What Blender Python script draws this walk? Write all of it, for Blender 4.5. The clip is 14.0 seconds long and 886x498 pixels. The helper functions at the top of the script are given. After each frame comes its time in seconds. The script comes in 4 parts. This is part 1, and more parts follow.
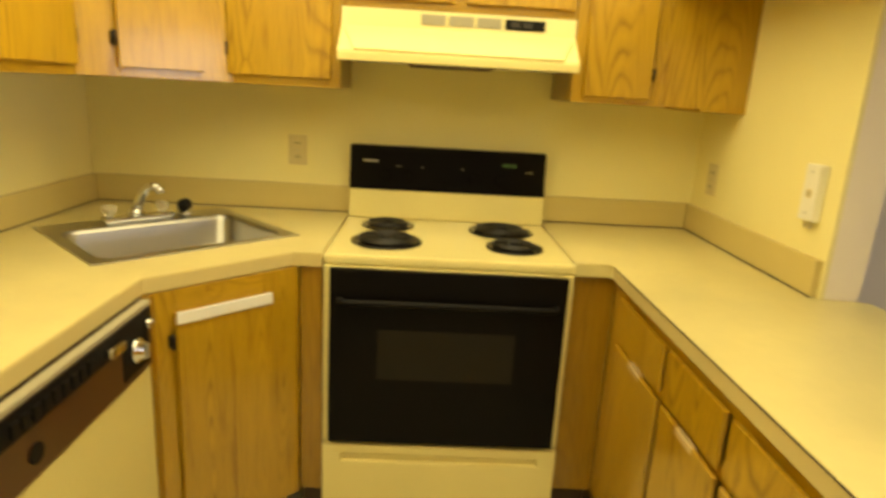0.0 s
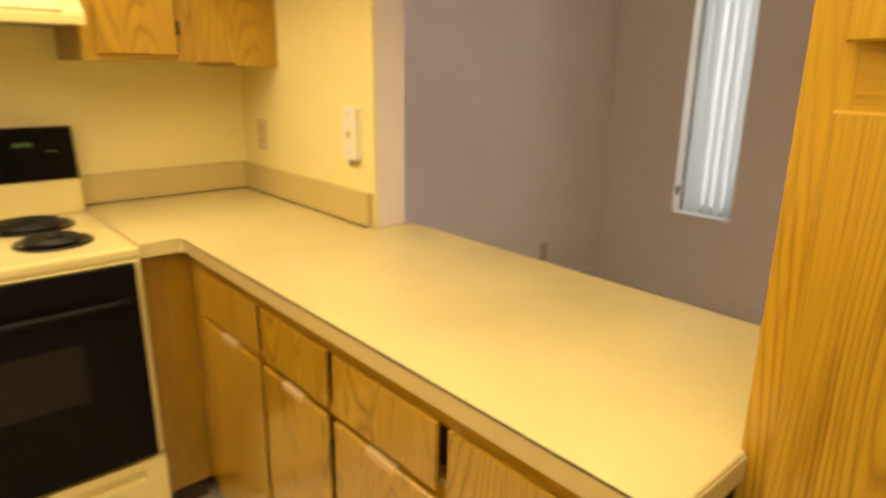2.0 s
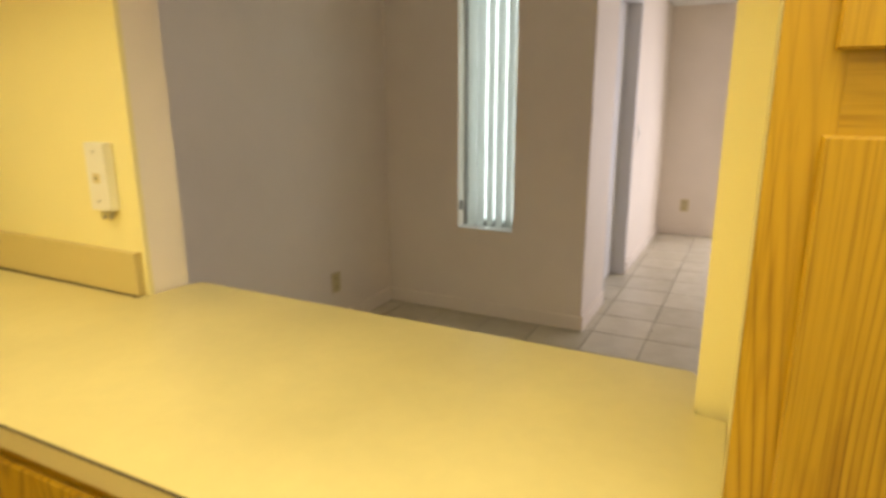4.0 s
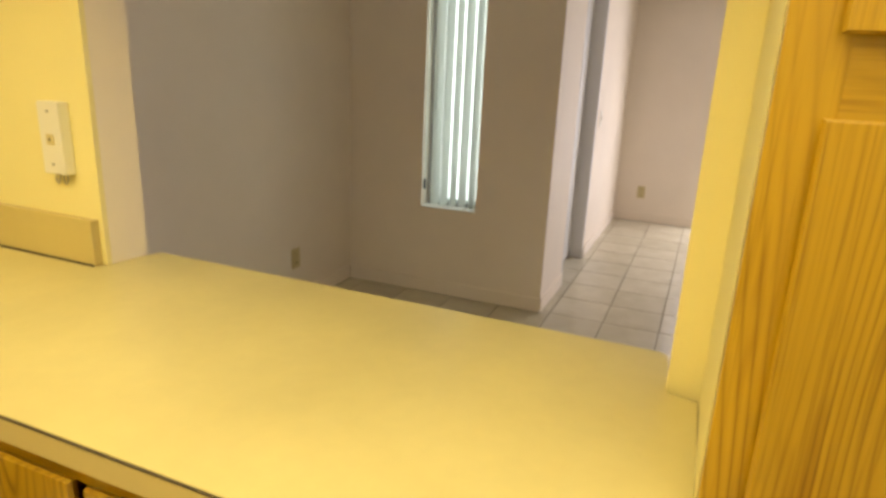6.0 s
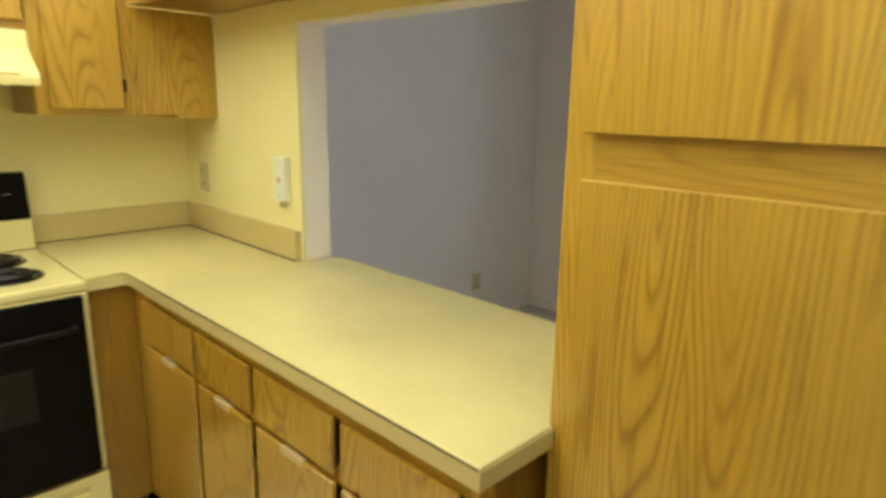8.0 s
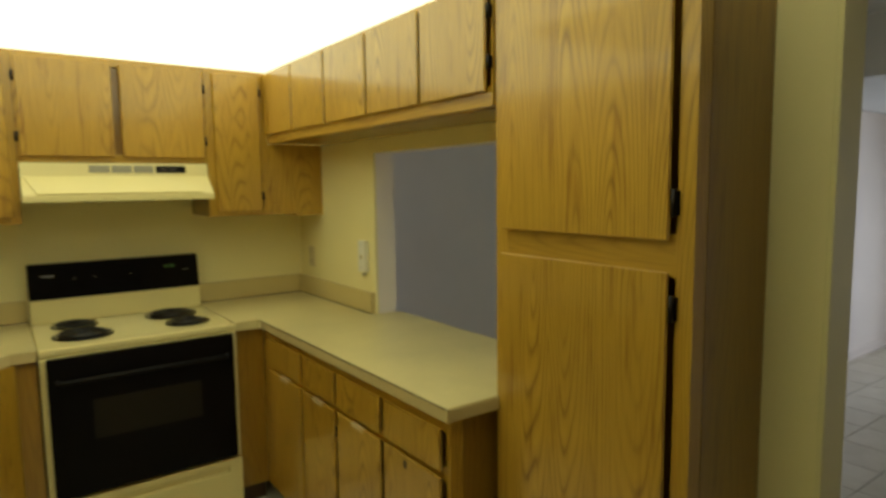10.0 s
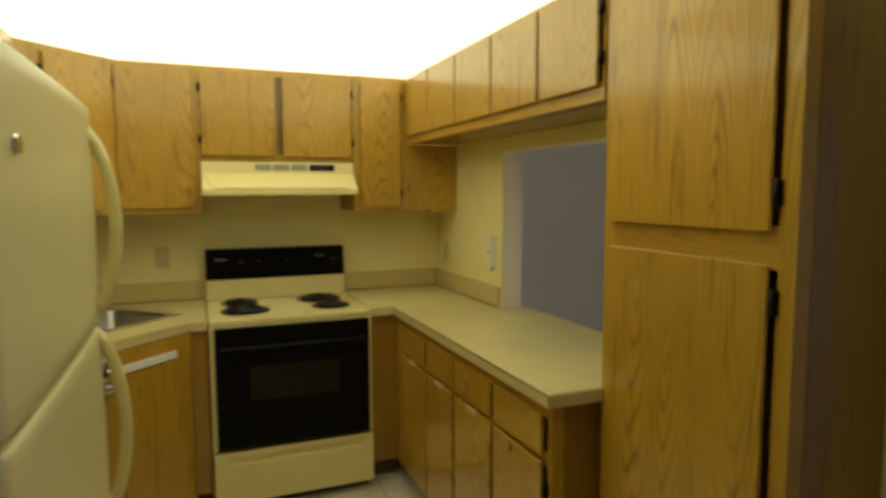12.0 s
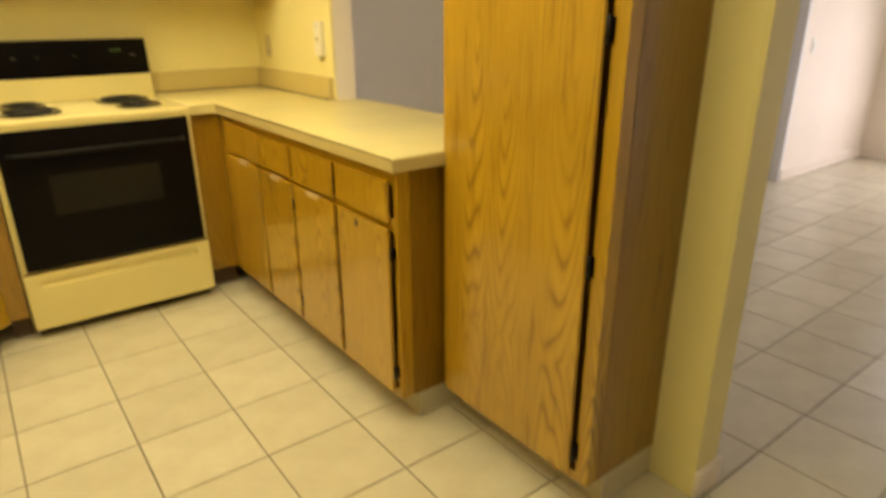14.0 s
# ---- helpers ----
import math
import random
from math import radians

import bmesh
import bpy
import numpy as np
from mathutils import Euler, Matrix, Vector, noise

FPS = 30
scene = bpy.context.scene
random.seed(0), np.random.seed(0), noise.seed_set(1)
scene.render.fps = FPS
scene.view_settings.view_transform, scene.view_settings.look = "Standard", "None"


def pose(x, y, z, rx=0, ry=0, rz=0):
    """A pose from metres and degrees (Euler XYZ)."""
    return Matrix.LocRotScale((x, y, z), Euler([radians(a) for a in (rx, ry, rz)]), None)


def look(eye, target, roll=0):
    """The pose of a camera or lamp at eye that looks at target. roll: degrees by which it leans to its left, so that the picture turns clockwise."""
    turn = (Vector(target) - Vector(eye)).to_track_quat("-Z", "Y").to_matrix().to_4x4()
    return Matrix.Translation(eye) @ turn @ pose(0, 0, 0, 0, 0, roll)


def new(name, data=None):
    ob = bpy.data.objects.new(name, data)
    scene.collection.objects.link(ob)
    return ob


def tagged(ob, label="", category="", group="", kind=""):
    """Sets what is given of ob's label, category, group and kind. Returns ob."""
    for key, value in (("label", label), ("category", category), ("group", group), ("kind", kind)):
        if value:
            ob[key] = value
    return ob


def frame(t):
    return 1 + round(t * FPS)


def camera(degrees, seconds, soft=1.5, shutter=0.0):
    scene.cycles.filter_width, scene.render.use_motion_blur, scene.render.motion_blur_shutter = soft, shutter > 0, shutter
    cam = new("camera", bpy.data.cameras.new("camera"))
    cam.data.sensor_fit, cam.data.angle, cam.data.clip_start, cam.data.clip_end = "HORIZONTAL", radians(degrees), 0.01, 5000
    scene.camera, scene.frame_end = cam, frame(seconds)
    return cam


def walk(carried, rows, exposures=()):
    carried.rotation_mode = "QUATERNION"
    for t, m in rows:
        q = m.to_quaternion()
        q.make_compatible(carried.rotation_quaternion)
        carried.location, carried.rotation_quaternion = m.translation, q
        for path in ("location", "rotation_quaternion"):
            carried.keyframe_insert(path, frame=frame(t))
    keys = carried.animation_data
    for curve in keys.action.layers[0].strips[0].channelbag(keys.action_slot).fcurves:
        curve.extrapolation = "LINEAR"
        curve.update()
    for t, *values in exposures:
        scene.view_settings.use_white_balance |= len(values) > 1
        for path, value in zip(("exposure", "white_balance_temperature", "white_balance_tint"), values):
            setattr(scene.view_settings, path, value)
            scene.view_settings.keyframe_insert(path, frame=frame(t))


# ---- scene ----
cam = camera(71, 14.0, soft=3.2, shutter=0.5)
PATH = [
    (0, (-0.093, -2.461, 1.410), (-0.020, -0.525, 0.914), 3.28),
    (0.5, (-0.064, -2.518, 1.368), (0.254, -0.607, 0.873), 3.48),
    (1, (-0.049, -2.622, 1.376), (0.472, -0.772, 0.822), 1.50),
    (1.5, (-0.072, -2.564, 1.402), (0.780, -0.854, 0.811), 0.71),
    (2, (-0.060, -2.397, 1.381), (1.208, -0.954, 0.826), 0.68),
    (2.5, (0.032, -2.275, 1.355), (1.490, -1.025, 0.795), 1.82),
    (3, (0.093, -2.185, 1.358), (1.670, -1.052, 0.877), 0.66),
    (3.5, (0.082, -2.146, 1.373), (1.727, -1.118, 0.887), 1.47),
    (4, (0.069, -2.122, 1.383), (1.798, -1.250, 0.884), -0.20),
    (4.2, (0.076, -2.087, 1.384), (1.851, -1.308, 0.892), -0.25),
    (6.3, (0.064, -2.083, 1.364), (1.838, -1.355, 0.794), 2.84),
    (6.5, (0.093, -2.108, 1.343), (1.867, -1.393, 0.757), 2.48),
    (7, (0.156, -2.221, 1.320), (1.800, -1.217, 0.782), 1.66),
    (7.5, (0.049, -2.409, 1.344), (1.539, -1.165, 0.861), 2.75),
    (8, (-0.133, -2.681, 1.451), (1.248, -1.307, 0.996), 0.98),
    (10.3, (-0.483, -3.543, 1.536), (0.567, -1.849, 1.374), -0.22),
    (10.5, (-0.481, -3.574, 1.528), (0.448, -1.809, 1.380), 0.64),
    (11, (-0.475, -3.633, 1.518), (0.172, -1.748, 1.356), 1.01),
    (11.5, (-0.436, -3.649, 1.509), (0.153, -1.747, 1.330), 0.36),
    (12, (-0.416, -3.631, 1.497), (0.321, -1.781, 1.314), -0.23),
    (12.5, (-0.443, -3.587, 1.459), (0.513, -1.851, 1.188), 0.75),
    (13, (-0.481, -3.570, 1.417), (0.533, -1.891, 1.031), 2.48),
    (13.5, (-0.474, -3.572, 1.369), (0.549, -1.931, 0.855), 2.66),
    (13.8, (-0.443, -3.580, 1.328), (0.653, -2.033, 0.692), 0.05),
    (14, (-0.426, -3.586, 1.296), (0.708, -2.098, 0.590), -0.24),
]
EXPOSURES = [
    (0.0, -0.2, 7900, 1), (0.5, -0.27, 6800, 5), (1.0, -0.24, 5800, 7), (1.5, -0.14, 5750, 8), (2.0, -0.08, 7600, 24), (2.5, -0.15, 7900, 26),
    (3.0, -0.29, 7300, 14), (3.5, -0.18, 7250, 9), (4.2, -0.18, 7300, 7), (6.4, -0.2, 7800, 5), (7.0, -0.23, 8400, 6), (7.5, -0.2, 7400, 12), (8.0, -0.19, 5350, 0),
    (8.2, -0.22, 5350, -2), (10.2, -1.4, 5800, -6), (11.5, -1.46, 5850, -10), (12.0, -1.42, 6100, -2), (12.5, -1.02, 6500, 6), (13.0, -0.46, 6350, 0), (13.6, -0.15, 7100, 2),
    (14.0, -0.05, 7500, 6)]
walk(cam, [(t, look(eye, target, roll)) for t, eye, target, roll in PATH], EXPOSURES)

# ---------------------------------------------------------------- light
world = bpy.data.worlds.new("world")
scene.world = world
world.use_nodes = True
_sky = world.node_tree.nodes.new("ShaderNodeTexSky")
_sky.sky_type, _sky.sun_disc, _sky.sun_elevation, _sky.sun_rotation = "NISHITA", False, radians(48), radians(200)
world.node_tree.links.new(_sky.outputs[0], world.node_tree.nodes["Background"].inputs[0])
world.node_tree.nodes["Background"].inputs[1].default_value = 0.14


def lamp(name, kind, energy, colour, m, size=(1, 1)):
    data = bpy.data.lights.new(name, kind)
    data.energy, data.color = energy, colour
    if kind == "AREA":
        data.shape, data.size, data.size_y = "RECTANGLE", size[0], size[1]
    ob = new(name, data)
    ob.matrix_world = m
    return ob


DAY = (0.86, 0.82, 1.0)
FX = 6.37
sun = lamp("sun", "SUN", 2.5, (1.0, 0.95, 0.88), look((0, -20, 20), (8, 0, 0)))
sun.data.angle = radians(0.5)
# sky light in the glazed openings; the kitchen is lit by its luminous ceiling
lamp("sky_patio", "AREA", 64, DAY, pose(FX - 0.04, -3.06, 1.05, 0, 72, 0), (1.8, 1.9))
lamp("sky_window", "AREA", 4.6, (0.80, 0.93, 1.0), pose(3.65, -0.685, 1.31, 0, 90, 0), (1.45, 0.33))

# ---------------------------------------------------------------- materials


def nodes_of(name):
    m = bpy.data.materials.new(name)
    m.use_nodes = True
    t = m.node_tree
    return m, t, t.nodes["Principled BSDF"]


def add(t, kind, **values):
    n = t.nodes.new(kind)
    for k, v in values.items():
        n.inputs[k.replace("_", " ")].default_value = v
    return n


def place(t, scale=(1, 1, 1), spread=0.0):
    """Object coordinates, scaled, moved by a random step for each object."""
    co = t.nodes.new("ShaderNodeTexCoord")
    mp = t.nodes.new("ShaderNodeMapping")
    mp.inputs["Scale"].default_value = scale
    t.links.new(co.outputs["Object"], mp.inputs["Vector"])
    if spread:
        info = t.nodes.new("ShaderNodeObjectInfo")
        mul = t.nodes.new("ShaderNodeMath")
        mul.operation, mul.inputs[1].default_value = "MULTIPLY", spread
        t.links.new(info.outputs["Random"], mul.inputs[0])
        t.links.new(mul.outputs[0], mp.inputs["Location"])
    return mp.outputs[0]


def ramp(t, fac, stops):
    r = t.nodes.new("ShaderNodeValToRGB")
    while len(r.color_ramp.elements) < len(stops):
        r.color_ramp.elements.new(0.5)
    for e, (p, c) in zip(r.color_ramp.elements, stops):
        e.position, e.color = p, (*c, 1)
    t.links.new(fac, r.inputs[0])
    return r.outputs[0]


def mix(t, fac, a, b, mode="MIX"):
    n = t.nodes.new("ShaderNodeMix")
    n.data_type, n.blend_type = "RGBA", mode
    if isinstance(fac, float):
        n.inputs[0].default_value = fac
    else:
        t.links.new(fac, n.inputs[0])
    for s, v in ((6, a), (7, b)):
        if isinstance(v, tuple):
            n.inputs[s].default_value = (*v, 1)
        else:
            t.links.new(v, n.inputs[s])
    return n.outputs[2]


def bump(t, p, height, strength, distance=0.002):
    b = add(t, "ShaderNodeBump", Strength=strength, Distance=distance)
    t.links.new(height, b.inputs["Height"])
    t.links.new(b.outputs[0], p.inputs["Normal"])


def noise_tex(t, vec, scale, detail=3.0, rough=0.55, dist=0.0):
    n = add(t, "ShaderNodeTexNoise", Scale=scale, Detail=detail, Roughness=rough, Distortion=dist)
    t.links.new(vec, n.inputs["Vector"])
    return n.outputs["Fac"]


def plain(name, colour, rough=0.5, metal=0.0, vary=0.06, grain=60.0, relief=0.0, coat=0.0, spec=0.5):
    """A painted, moulded or metal surface with soft blotches and fine grain."""
    m, t, p = nodes_of(name)
    v = place(t, spread=9.0)
    big, fine = noise_tex(t, v, 2.2), noise_tex(t, v, grain)
    dark = tuple(c * (1 - vary) for c in colour)
    lite = tuple(min(1, c * (1 + vary)) for c in colour)
    c1 = ramp(t, big, [(0.3, dark), (0.7, lite)])
    c2 = mix(t, fine, (1 - vary * 0.8,) * 3, (1, 1, 1))
    t.links.new(mix(t, 1.0, c1, c2, "MULTIPLY"), p.inputs["Base Color"])
    p.inputs["Metallic"].default_value = metal
    p.inputs["Coat Weight"].default_value = coat
    p.inputs["Specular IOR Level"].default_value = spec
    r = add(t, "ShaderNodeMapRange")
    r.inputs[3].default_value, r.inputs[4].default_value = rough - 0.06, rough + 0.06
    t.links.new(big, r.inputs[0])
    t.links.new(r.outputs[0], p.inputs["Roughness"])
    if relief:
        bump(t, p, fine, relief)
    return m


def calc(t, op, a, b=0.0):
    n = t.nodes.new("ShaderNodeMath")
    n.operation = op
    for k, v in enumerate((a, b)):
        if isinstance(v, (int, float)):
            n.inputs[k].default_value = v
        else:
            t.links.new(v, n.inputs[k])
    return n.outputs[0]


def oak(name, axis="z", tone=1.0, rings=13.0, figure=1.0, red=0.0):
    """Honey oak: nested cathedral arches along the grain, straight figure beside them, fine pores, satin varnish."""
    m, t, p = nodes_of(name)
    co = t.nodes.new("ShaderNodeTexCoord")
    sep = t.nodes.new("ShaderNodeSeparateXYZ")
    t.links.new(co.outputs["Object"], sep.inputs[0])
    rnd = t.nodes.new("ShaderNodeObjectInfo").outputs["Random"]
    x, y, z = sep.outputs
    across, along = {"z": (calc(t, "ADD", x, y), z), "x": (z, x), "y": (z, y)}[axis]
    slow = {"z": (5, 5, 0.9), "x": (0.9, 5, 5), "y": (5, 0.9, 5)}[axis]
    fast = {"z": (26, 26, 2.6), "x": (2.6, 26, 26), "y": (26, 2.6, 26)}[axis]
    wob = calc(t, "SUBTRACT", noise_tex(t, place(t, slow, 23.0), 1.0, 1.0, 0.4), 0.5)
    jag = calc(t, "SUBTRACT", noise_tex(t, place(t, fast, 31.0), 1.0, 1.0, 0.4), 0.5)
    u = calc(t, "PINGPONG", calc(t, "ADD", calc(t, "ADD", across, calc(t, "MULTIPLY", rnd, 7.3)), calc(t, "MULTIPLY", wob, 0.10)), 0.17)
    u = calc(t, "DIVIDE", calc(t, "SUBTRACT", u, 0.06), 0.11)
    w = calc(t, "PINGPONG", calc(t, "ADD", along, calc(t, "MULTIPLY", rnd, 5.1)), 0.9)
    w = calc(t, "DIVIDE", w, 1.05)
    r = calc(t, "SQRT", calc(t, "ADD", calc(t, "MULTIPLY", u, u), calc(t, "MULTIPLY", w, w)))
    r = calc(t, "ADD", r, calc(t, "ADD", calc(t, "MULTIPLY", wob, 0.55), calc(t, "MULTIPLY", jag, 0.06)))
    drift = calc(t, "SUBTRACT", noise_tex(t, place(t, {"z": (15, 15, 1.6), "x": (1.6, 15, 15), "y": (15, 1.6, 15)}[axis], 53.0), 1.0, 0.0, 0.4), 0.5)
    r = calc(t, "ADD", r, calc(t, "MULTIPLY", drift, 0.22))
    ring = calc(t, "FRACT", calc(t, "MULTIPLY", r, rings * 0.8))
    pf = {"z": (260, 260, 5), "x": (5, 260, 260), "y": (260, 5, 260)}[axis]
    pores = noise_tex(t, place(t, pf, spread=17.0), 1.0, 4.0, 0.65)
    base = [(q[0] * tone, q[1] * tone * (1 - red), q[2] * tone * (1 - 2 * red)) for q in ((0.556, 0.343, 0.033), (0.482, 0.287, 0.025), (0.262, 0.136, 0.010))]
    c1 = ramp(t, ring, [(0.0, base[2]), (0.05, base[2]), (0.24, base[1]), (0.60, base[0]), (0.86, base[1]), (1.0, base[2])])
    fade = noise_tex(t, place(t, {"z": (9, 9, 1.4), "x": (1.4, 9, 9), "y": (9, 1.4, 9)}[axis], 13.0), 1.0, 3.0, 0.6)
    c1 = mix(t, ramp(t, fade, [(0.38, (0.16 * figure,) * 3), (0.66, (0.95 * figure,) * 3)]), base[1], c1)
    c2 = ramp(t, pores, [(0.30, (0.70, 0.64, 0.56)), (0.50, (1, 1, 1)), (1.0, (1, 1, 1))])
    c3 = mix(t, 0.85, c1, c2, "MULTIPLY")
    fleck = noise_tex(t, place(t, {"z": (34, 34, 3.2), "x": (3.2, 34, 34), "y": (34, 3.2, 34)}[axis], 41.0), 1.0, 3.0, 0.55)
    c3 = mix(t, 1.0, c3, ramp(t, fleck, [(0.0, (0.62, 0.52, 0.42)), (0.30, (0.74, 0.66, 0.56)), (0.42, (1, 1, 1)), (1.0, (1.03, 1.03, 1.03))]), "MULTIPLY")
    blot = noise_tex(t, place(t, (2, 2, 2), spread=5.0), 1.0, 2.0)
    c4 = mix(t, 1.0, c3, ramp(t, blot, [(0.3, (0.90, 0.88, 0.84)), (0.7, (1.06, 1.05, 1.03))]), "MULTIPLY")
    t.links.new(c4, p.inputs["Base Color"])
    p.inputs["Roughness"].default_value = 0.34
    p.inputs["Specular IOR Level"].default_value = 0.5
    p.inputs["Coat Weight"].default_value = 0.8
    p.inputs["Coat Roughness"].default_value = 0.13
    bump(t, p, pores, 0.12, 0.001)
    return m


OAK, OAK_X, OAK_Y = oak("oak"), oak("oak_cross", "x", figure=0.45), oak("oak_rail", "y", figure=0.45)
# plainer, redder side veneer; shade of the sides is also put into its tone
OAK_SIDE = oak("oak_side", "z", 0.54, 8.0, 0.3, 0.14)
OAK_FILLER = oak("oak_filler", "z", 0.76, 8.0, 0.35, 0.08)
# reddish brown stiles; the shade inside narrow gaps is put into the low tone
DARK_OAK = oak("oak_gap_shade", "z", 0.36, 8.0, 0.3, 0.25)
# cut edge of the pulls; the ceiling light it catches is in the pale colour
CUT_OAK_LIT = plain("cut_oak_lit", (0.62, 0.45, 0.22), 0.6, vary=0.1)
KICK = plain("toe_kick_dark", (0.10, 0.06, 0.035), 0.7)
BRACKET = plain("worn_bracket", (0.10, 0.07, 0.045), 0.4, 0.7, vary=0.4, grain=90)
VINYL = plain("cream_vinyl_skirting", (0.58, 0.52, 0.38), 0.5, vary=0.06)
HINGE = plain("hinge_black", (0.018, 0.014, 0.012), 0.45, 0.6)
KWALL = plain("kitchen_wall_paint", (0.85, 0.755, 0.37), 0.6, vary=0.03, grain=140, relief=0.25)
WALL = plain("wall_paint", (0.87, 0.78, 0.67), 0.7, vary=0.03, grain=140, relief=0.25)
CEIL = plain("ceiling_paint", (0.85, 0.84, 0.80), 0.85, vary=0.03, grain=90, relief=0.5)
TRIM = plain("trim_white", (0.82, 0.80, 0.76), 0.4, vary=0.03)
ENAMEL = plain("enamel_almond", (0.78, 0.675, 0.31), 0.22, vary=0.02, coat=0.3)
FRIDGE = plain("fridge_almond", (0.82, 0.745, 0.41), 0.32, vary=0.02, grain=260, relief=0.12)
LAMINATE = plain("laminate_almond", (0.67, 0.57, 0.265), 0.31, vary=0.11, grain=38)
LAM_EDGE = plain("laminate_edge", (0.62, 0.50, 0.23), 0.42, vary=0.06)
SPLASH = plain("backsplash_laminate", (0.62, 0.50, 0.21), 0.4, vary=0.05)
SEAM = plain("seam_dark", (0.09, 0.065, 0.04), 0.7, vary=0.3)
BLACK_GLASS = plain("black_glass", (0.006, 0.005, 0.005), 0.16, vary=0.1, spec=0.08)
OVEN_PANE = plain("oven_window", (0.018, 0.015, 0.011), 0.25, vary=0.1, spec=0.15)
BLACK = plain("black_enamel", (0.010, 0.009, 0.009), 0.5, vary=0.2, spec=0.10)
DRIP = plain("black_porcelain", (0.016, 0.012, 0.010), 0.16, vary=0.3, spec=0.5)
COIL = plain("burner_coil", (0.016, 0.014, 0.013), 0.5, 0.3, vary=0.2)
STEEL = plain("brushed_steel", (0.50, 0.49, 0.46), 0.30, 1.0, vary=0.08, grain=300, relief=0.08)
CHROME = plain("chrome", (0.75, 0.75, 0.74), 0.12, 1.0, vary=0.03)
DW_TRIM = plain("dishwasher_trim_brown", (0.085, 0.036, 0.016), 0.3, vary=0.15)
GREY = plain("vent_grey", (0.34, 0.31, 0.22), 0.5)
PLATE = plain("wall_plate_ivory", (0.64, 0.54, 0.29), 0.35, vary=0.03)
PHONE = plain("phone_plate_white", (0.80, 0.77, 0.68), 0.35, vary=0.03)
DARK = plain("slot_dark", (0.03, 0.025, 0.02), 0.6)
DOOR_PAINT = plain("door_paint_grey", (0.74, 0.73, 0.72), 0.45, vary=0.03)
GASKET = plain("gasket", (0.36, 0.32, 0.22), 0.7)
ALU = plain("aluminium_frame", (0.40, 0.40, 0.40), 0.4, 0.8)
GROUT = plain("grout", (0.22, 0.18, 0.13), 0.9, vary=0.2)
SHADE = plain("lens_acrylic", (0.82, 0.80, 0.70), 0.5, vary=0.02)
GROUND = plain("ground_concrete", (0.36, 0.37, 0.37), 0.9, vary=0.3)


def tile_material():
    m, t, p = nodes_of("floor_tile")
    v = place(t, spread=0.0)
    info = t.nodes.new("ShaderNodeObjectInfo")
    geo = t.nodes.new("ShaderNodeNewGeometry")
    s = t.nodes.new("ShaderNodeMath")
    s.operation = "ADD"
    t.links.new(info.outputs["Random"], s.inputs[0])
    t.links.new(geo.outputs["Random Per Island"], s.inputs[1])
    fr = t.nodes.new("ShaderNodeMath")
    fr.operation = "FRACT"
    t.links.new(s.outputs[0], fr.inputs[0])
    c0 = ramp(t, fr.outputs[0], [(0.0, (0.575, 0.53, 0.405)), (1.0, (0.645, 0.60, 0.465))])
    cloud = noise_tex(t, v, 7.0, 4.0, 0.6)
    c1 = mix(t, 1.0, c0, ramp(t, cloud, [(0.3, (0.90, 0.88, 0.85)), (0.7, (1.04, 1.04, 1.04))]), "MULTIPLY")
    t.links.new(c1, p.inputs["Base Color"])
    p.inputs["Roughness"].default_value = 0.27
    bump(t, p, noise_tex(t, v, 26.0, 3.0), 0.10, 0.002)
    return m


TILE = tile_material()


def blind_material():
    m, t, p = nodes_of("blind_vinyl")
    p.inputs["Base Color"].default_value = (0.86, 0.87, 0.83, 1)
    p.inputs["Roughness"].default_value = 0.5
    tr = t.nodes.new("ShaderNodeBsdfTranslucent")
    v = noise_tex(t, place(t, (30, 30, 1), 6.0), 1.0)
    t.links.new(ramp(t, v, [(0.3, (0.86, 0.88, 0.86)), (0.7, (0.92, 0.93, 0.90))]), tr.inputs[0])
    mx = t.nodes.new("ShaderNodeMixShader")
    mx.inputs[0].default_value = 0.7
    t.links.new(p.outputs[0], mx.inputs[1])
    t.links.new(tr.outputs[0], mx.inputs[2])
    t.links.new(mx.outputs[0], t.nodes["Material Output"].inputs[0])
    return m


BLIND = blind_material()


def glass_material():
    m, t, p = nodes_of("window_glass")
    p.inputs["Base Color"].default_value = (0.95, 0.98, 0.97, 1)
    p.inputs["Transmission Weight"].default_value = 1.0
    p.inputs["Roughness"].default_value = 0.02
    p.inputs["IOR"].default_value = 1.45
    return m


GLASS = glass_material()


def acrylic_material():
    m, t, p = nodes_of("clear_acrylic")
    p.inputs["Base Color"].default_value = (0.93, 0.90, 0.78, 1)
    p.inputs["Transmission Weight"].default_value = 0.75
    p.inputs["Roughness"].default_value = 0.12
    p.inputs["IOR"].default_value = 1.49
    return m


ACRYLIC = acrylic_material()


def glow(name, colour, strength):
    m, t, p = nodes_of(name)
    p.inputs["Base Color"].default_value = (*colour, 1)
    p.inputs["Emission Color"].default_value = (*colour, 1)
    p.inputs["Emission Strength"].default_value = strength
    return m


DIFFUSER = glow("lit_diffuser", (1.0, 0.92, 0.62), 4.1)
# glow added to the framed panel, which is no lamp, to keep it bright
PANEL_GLOW = glow("panel_glow", (0.80, 0.75, 0.52), 1.6)
GREEN_LED = glow("clock_digits", (0.08, 0.20, 0.04), 0.012)

# ---------------------------------------------------------------- building helpers


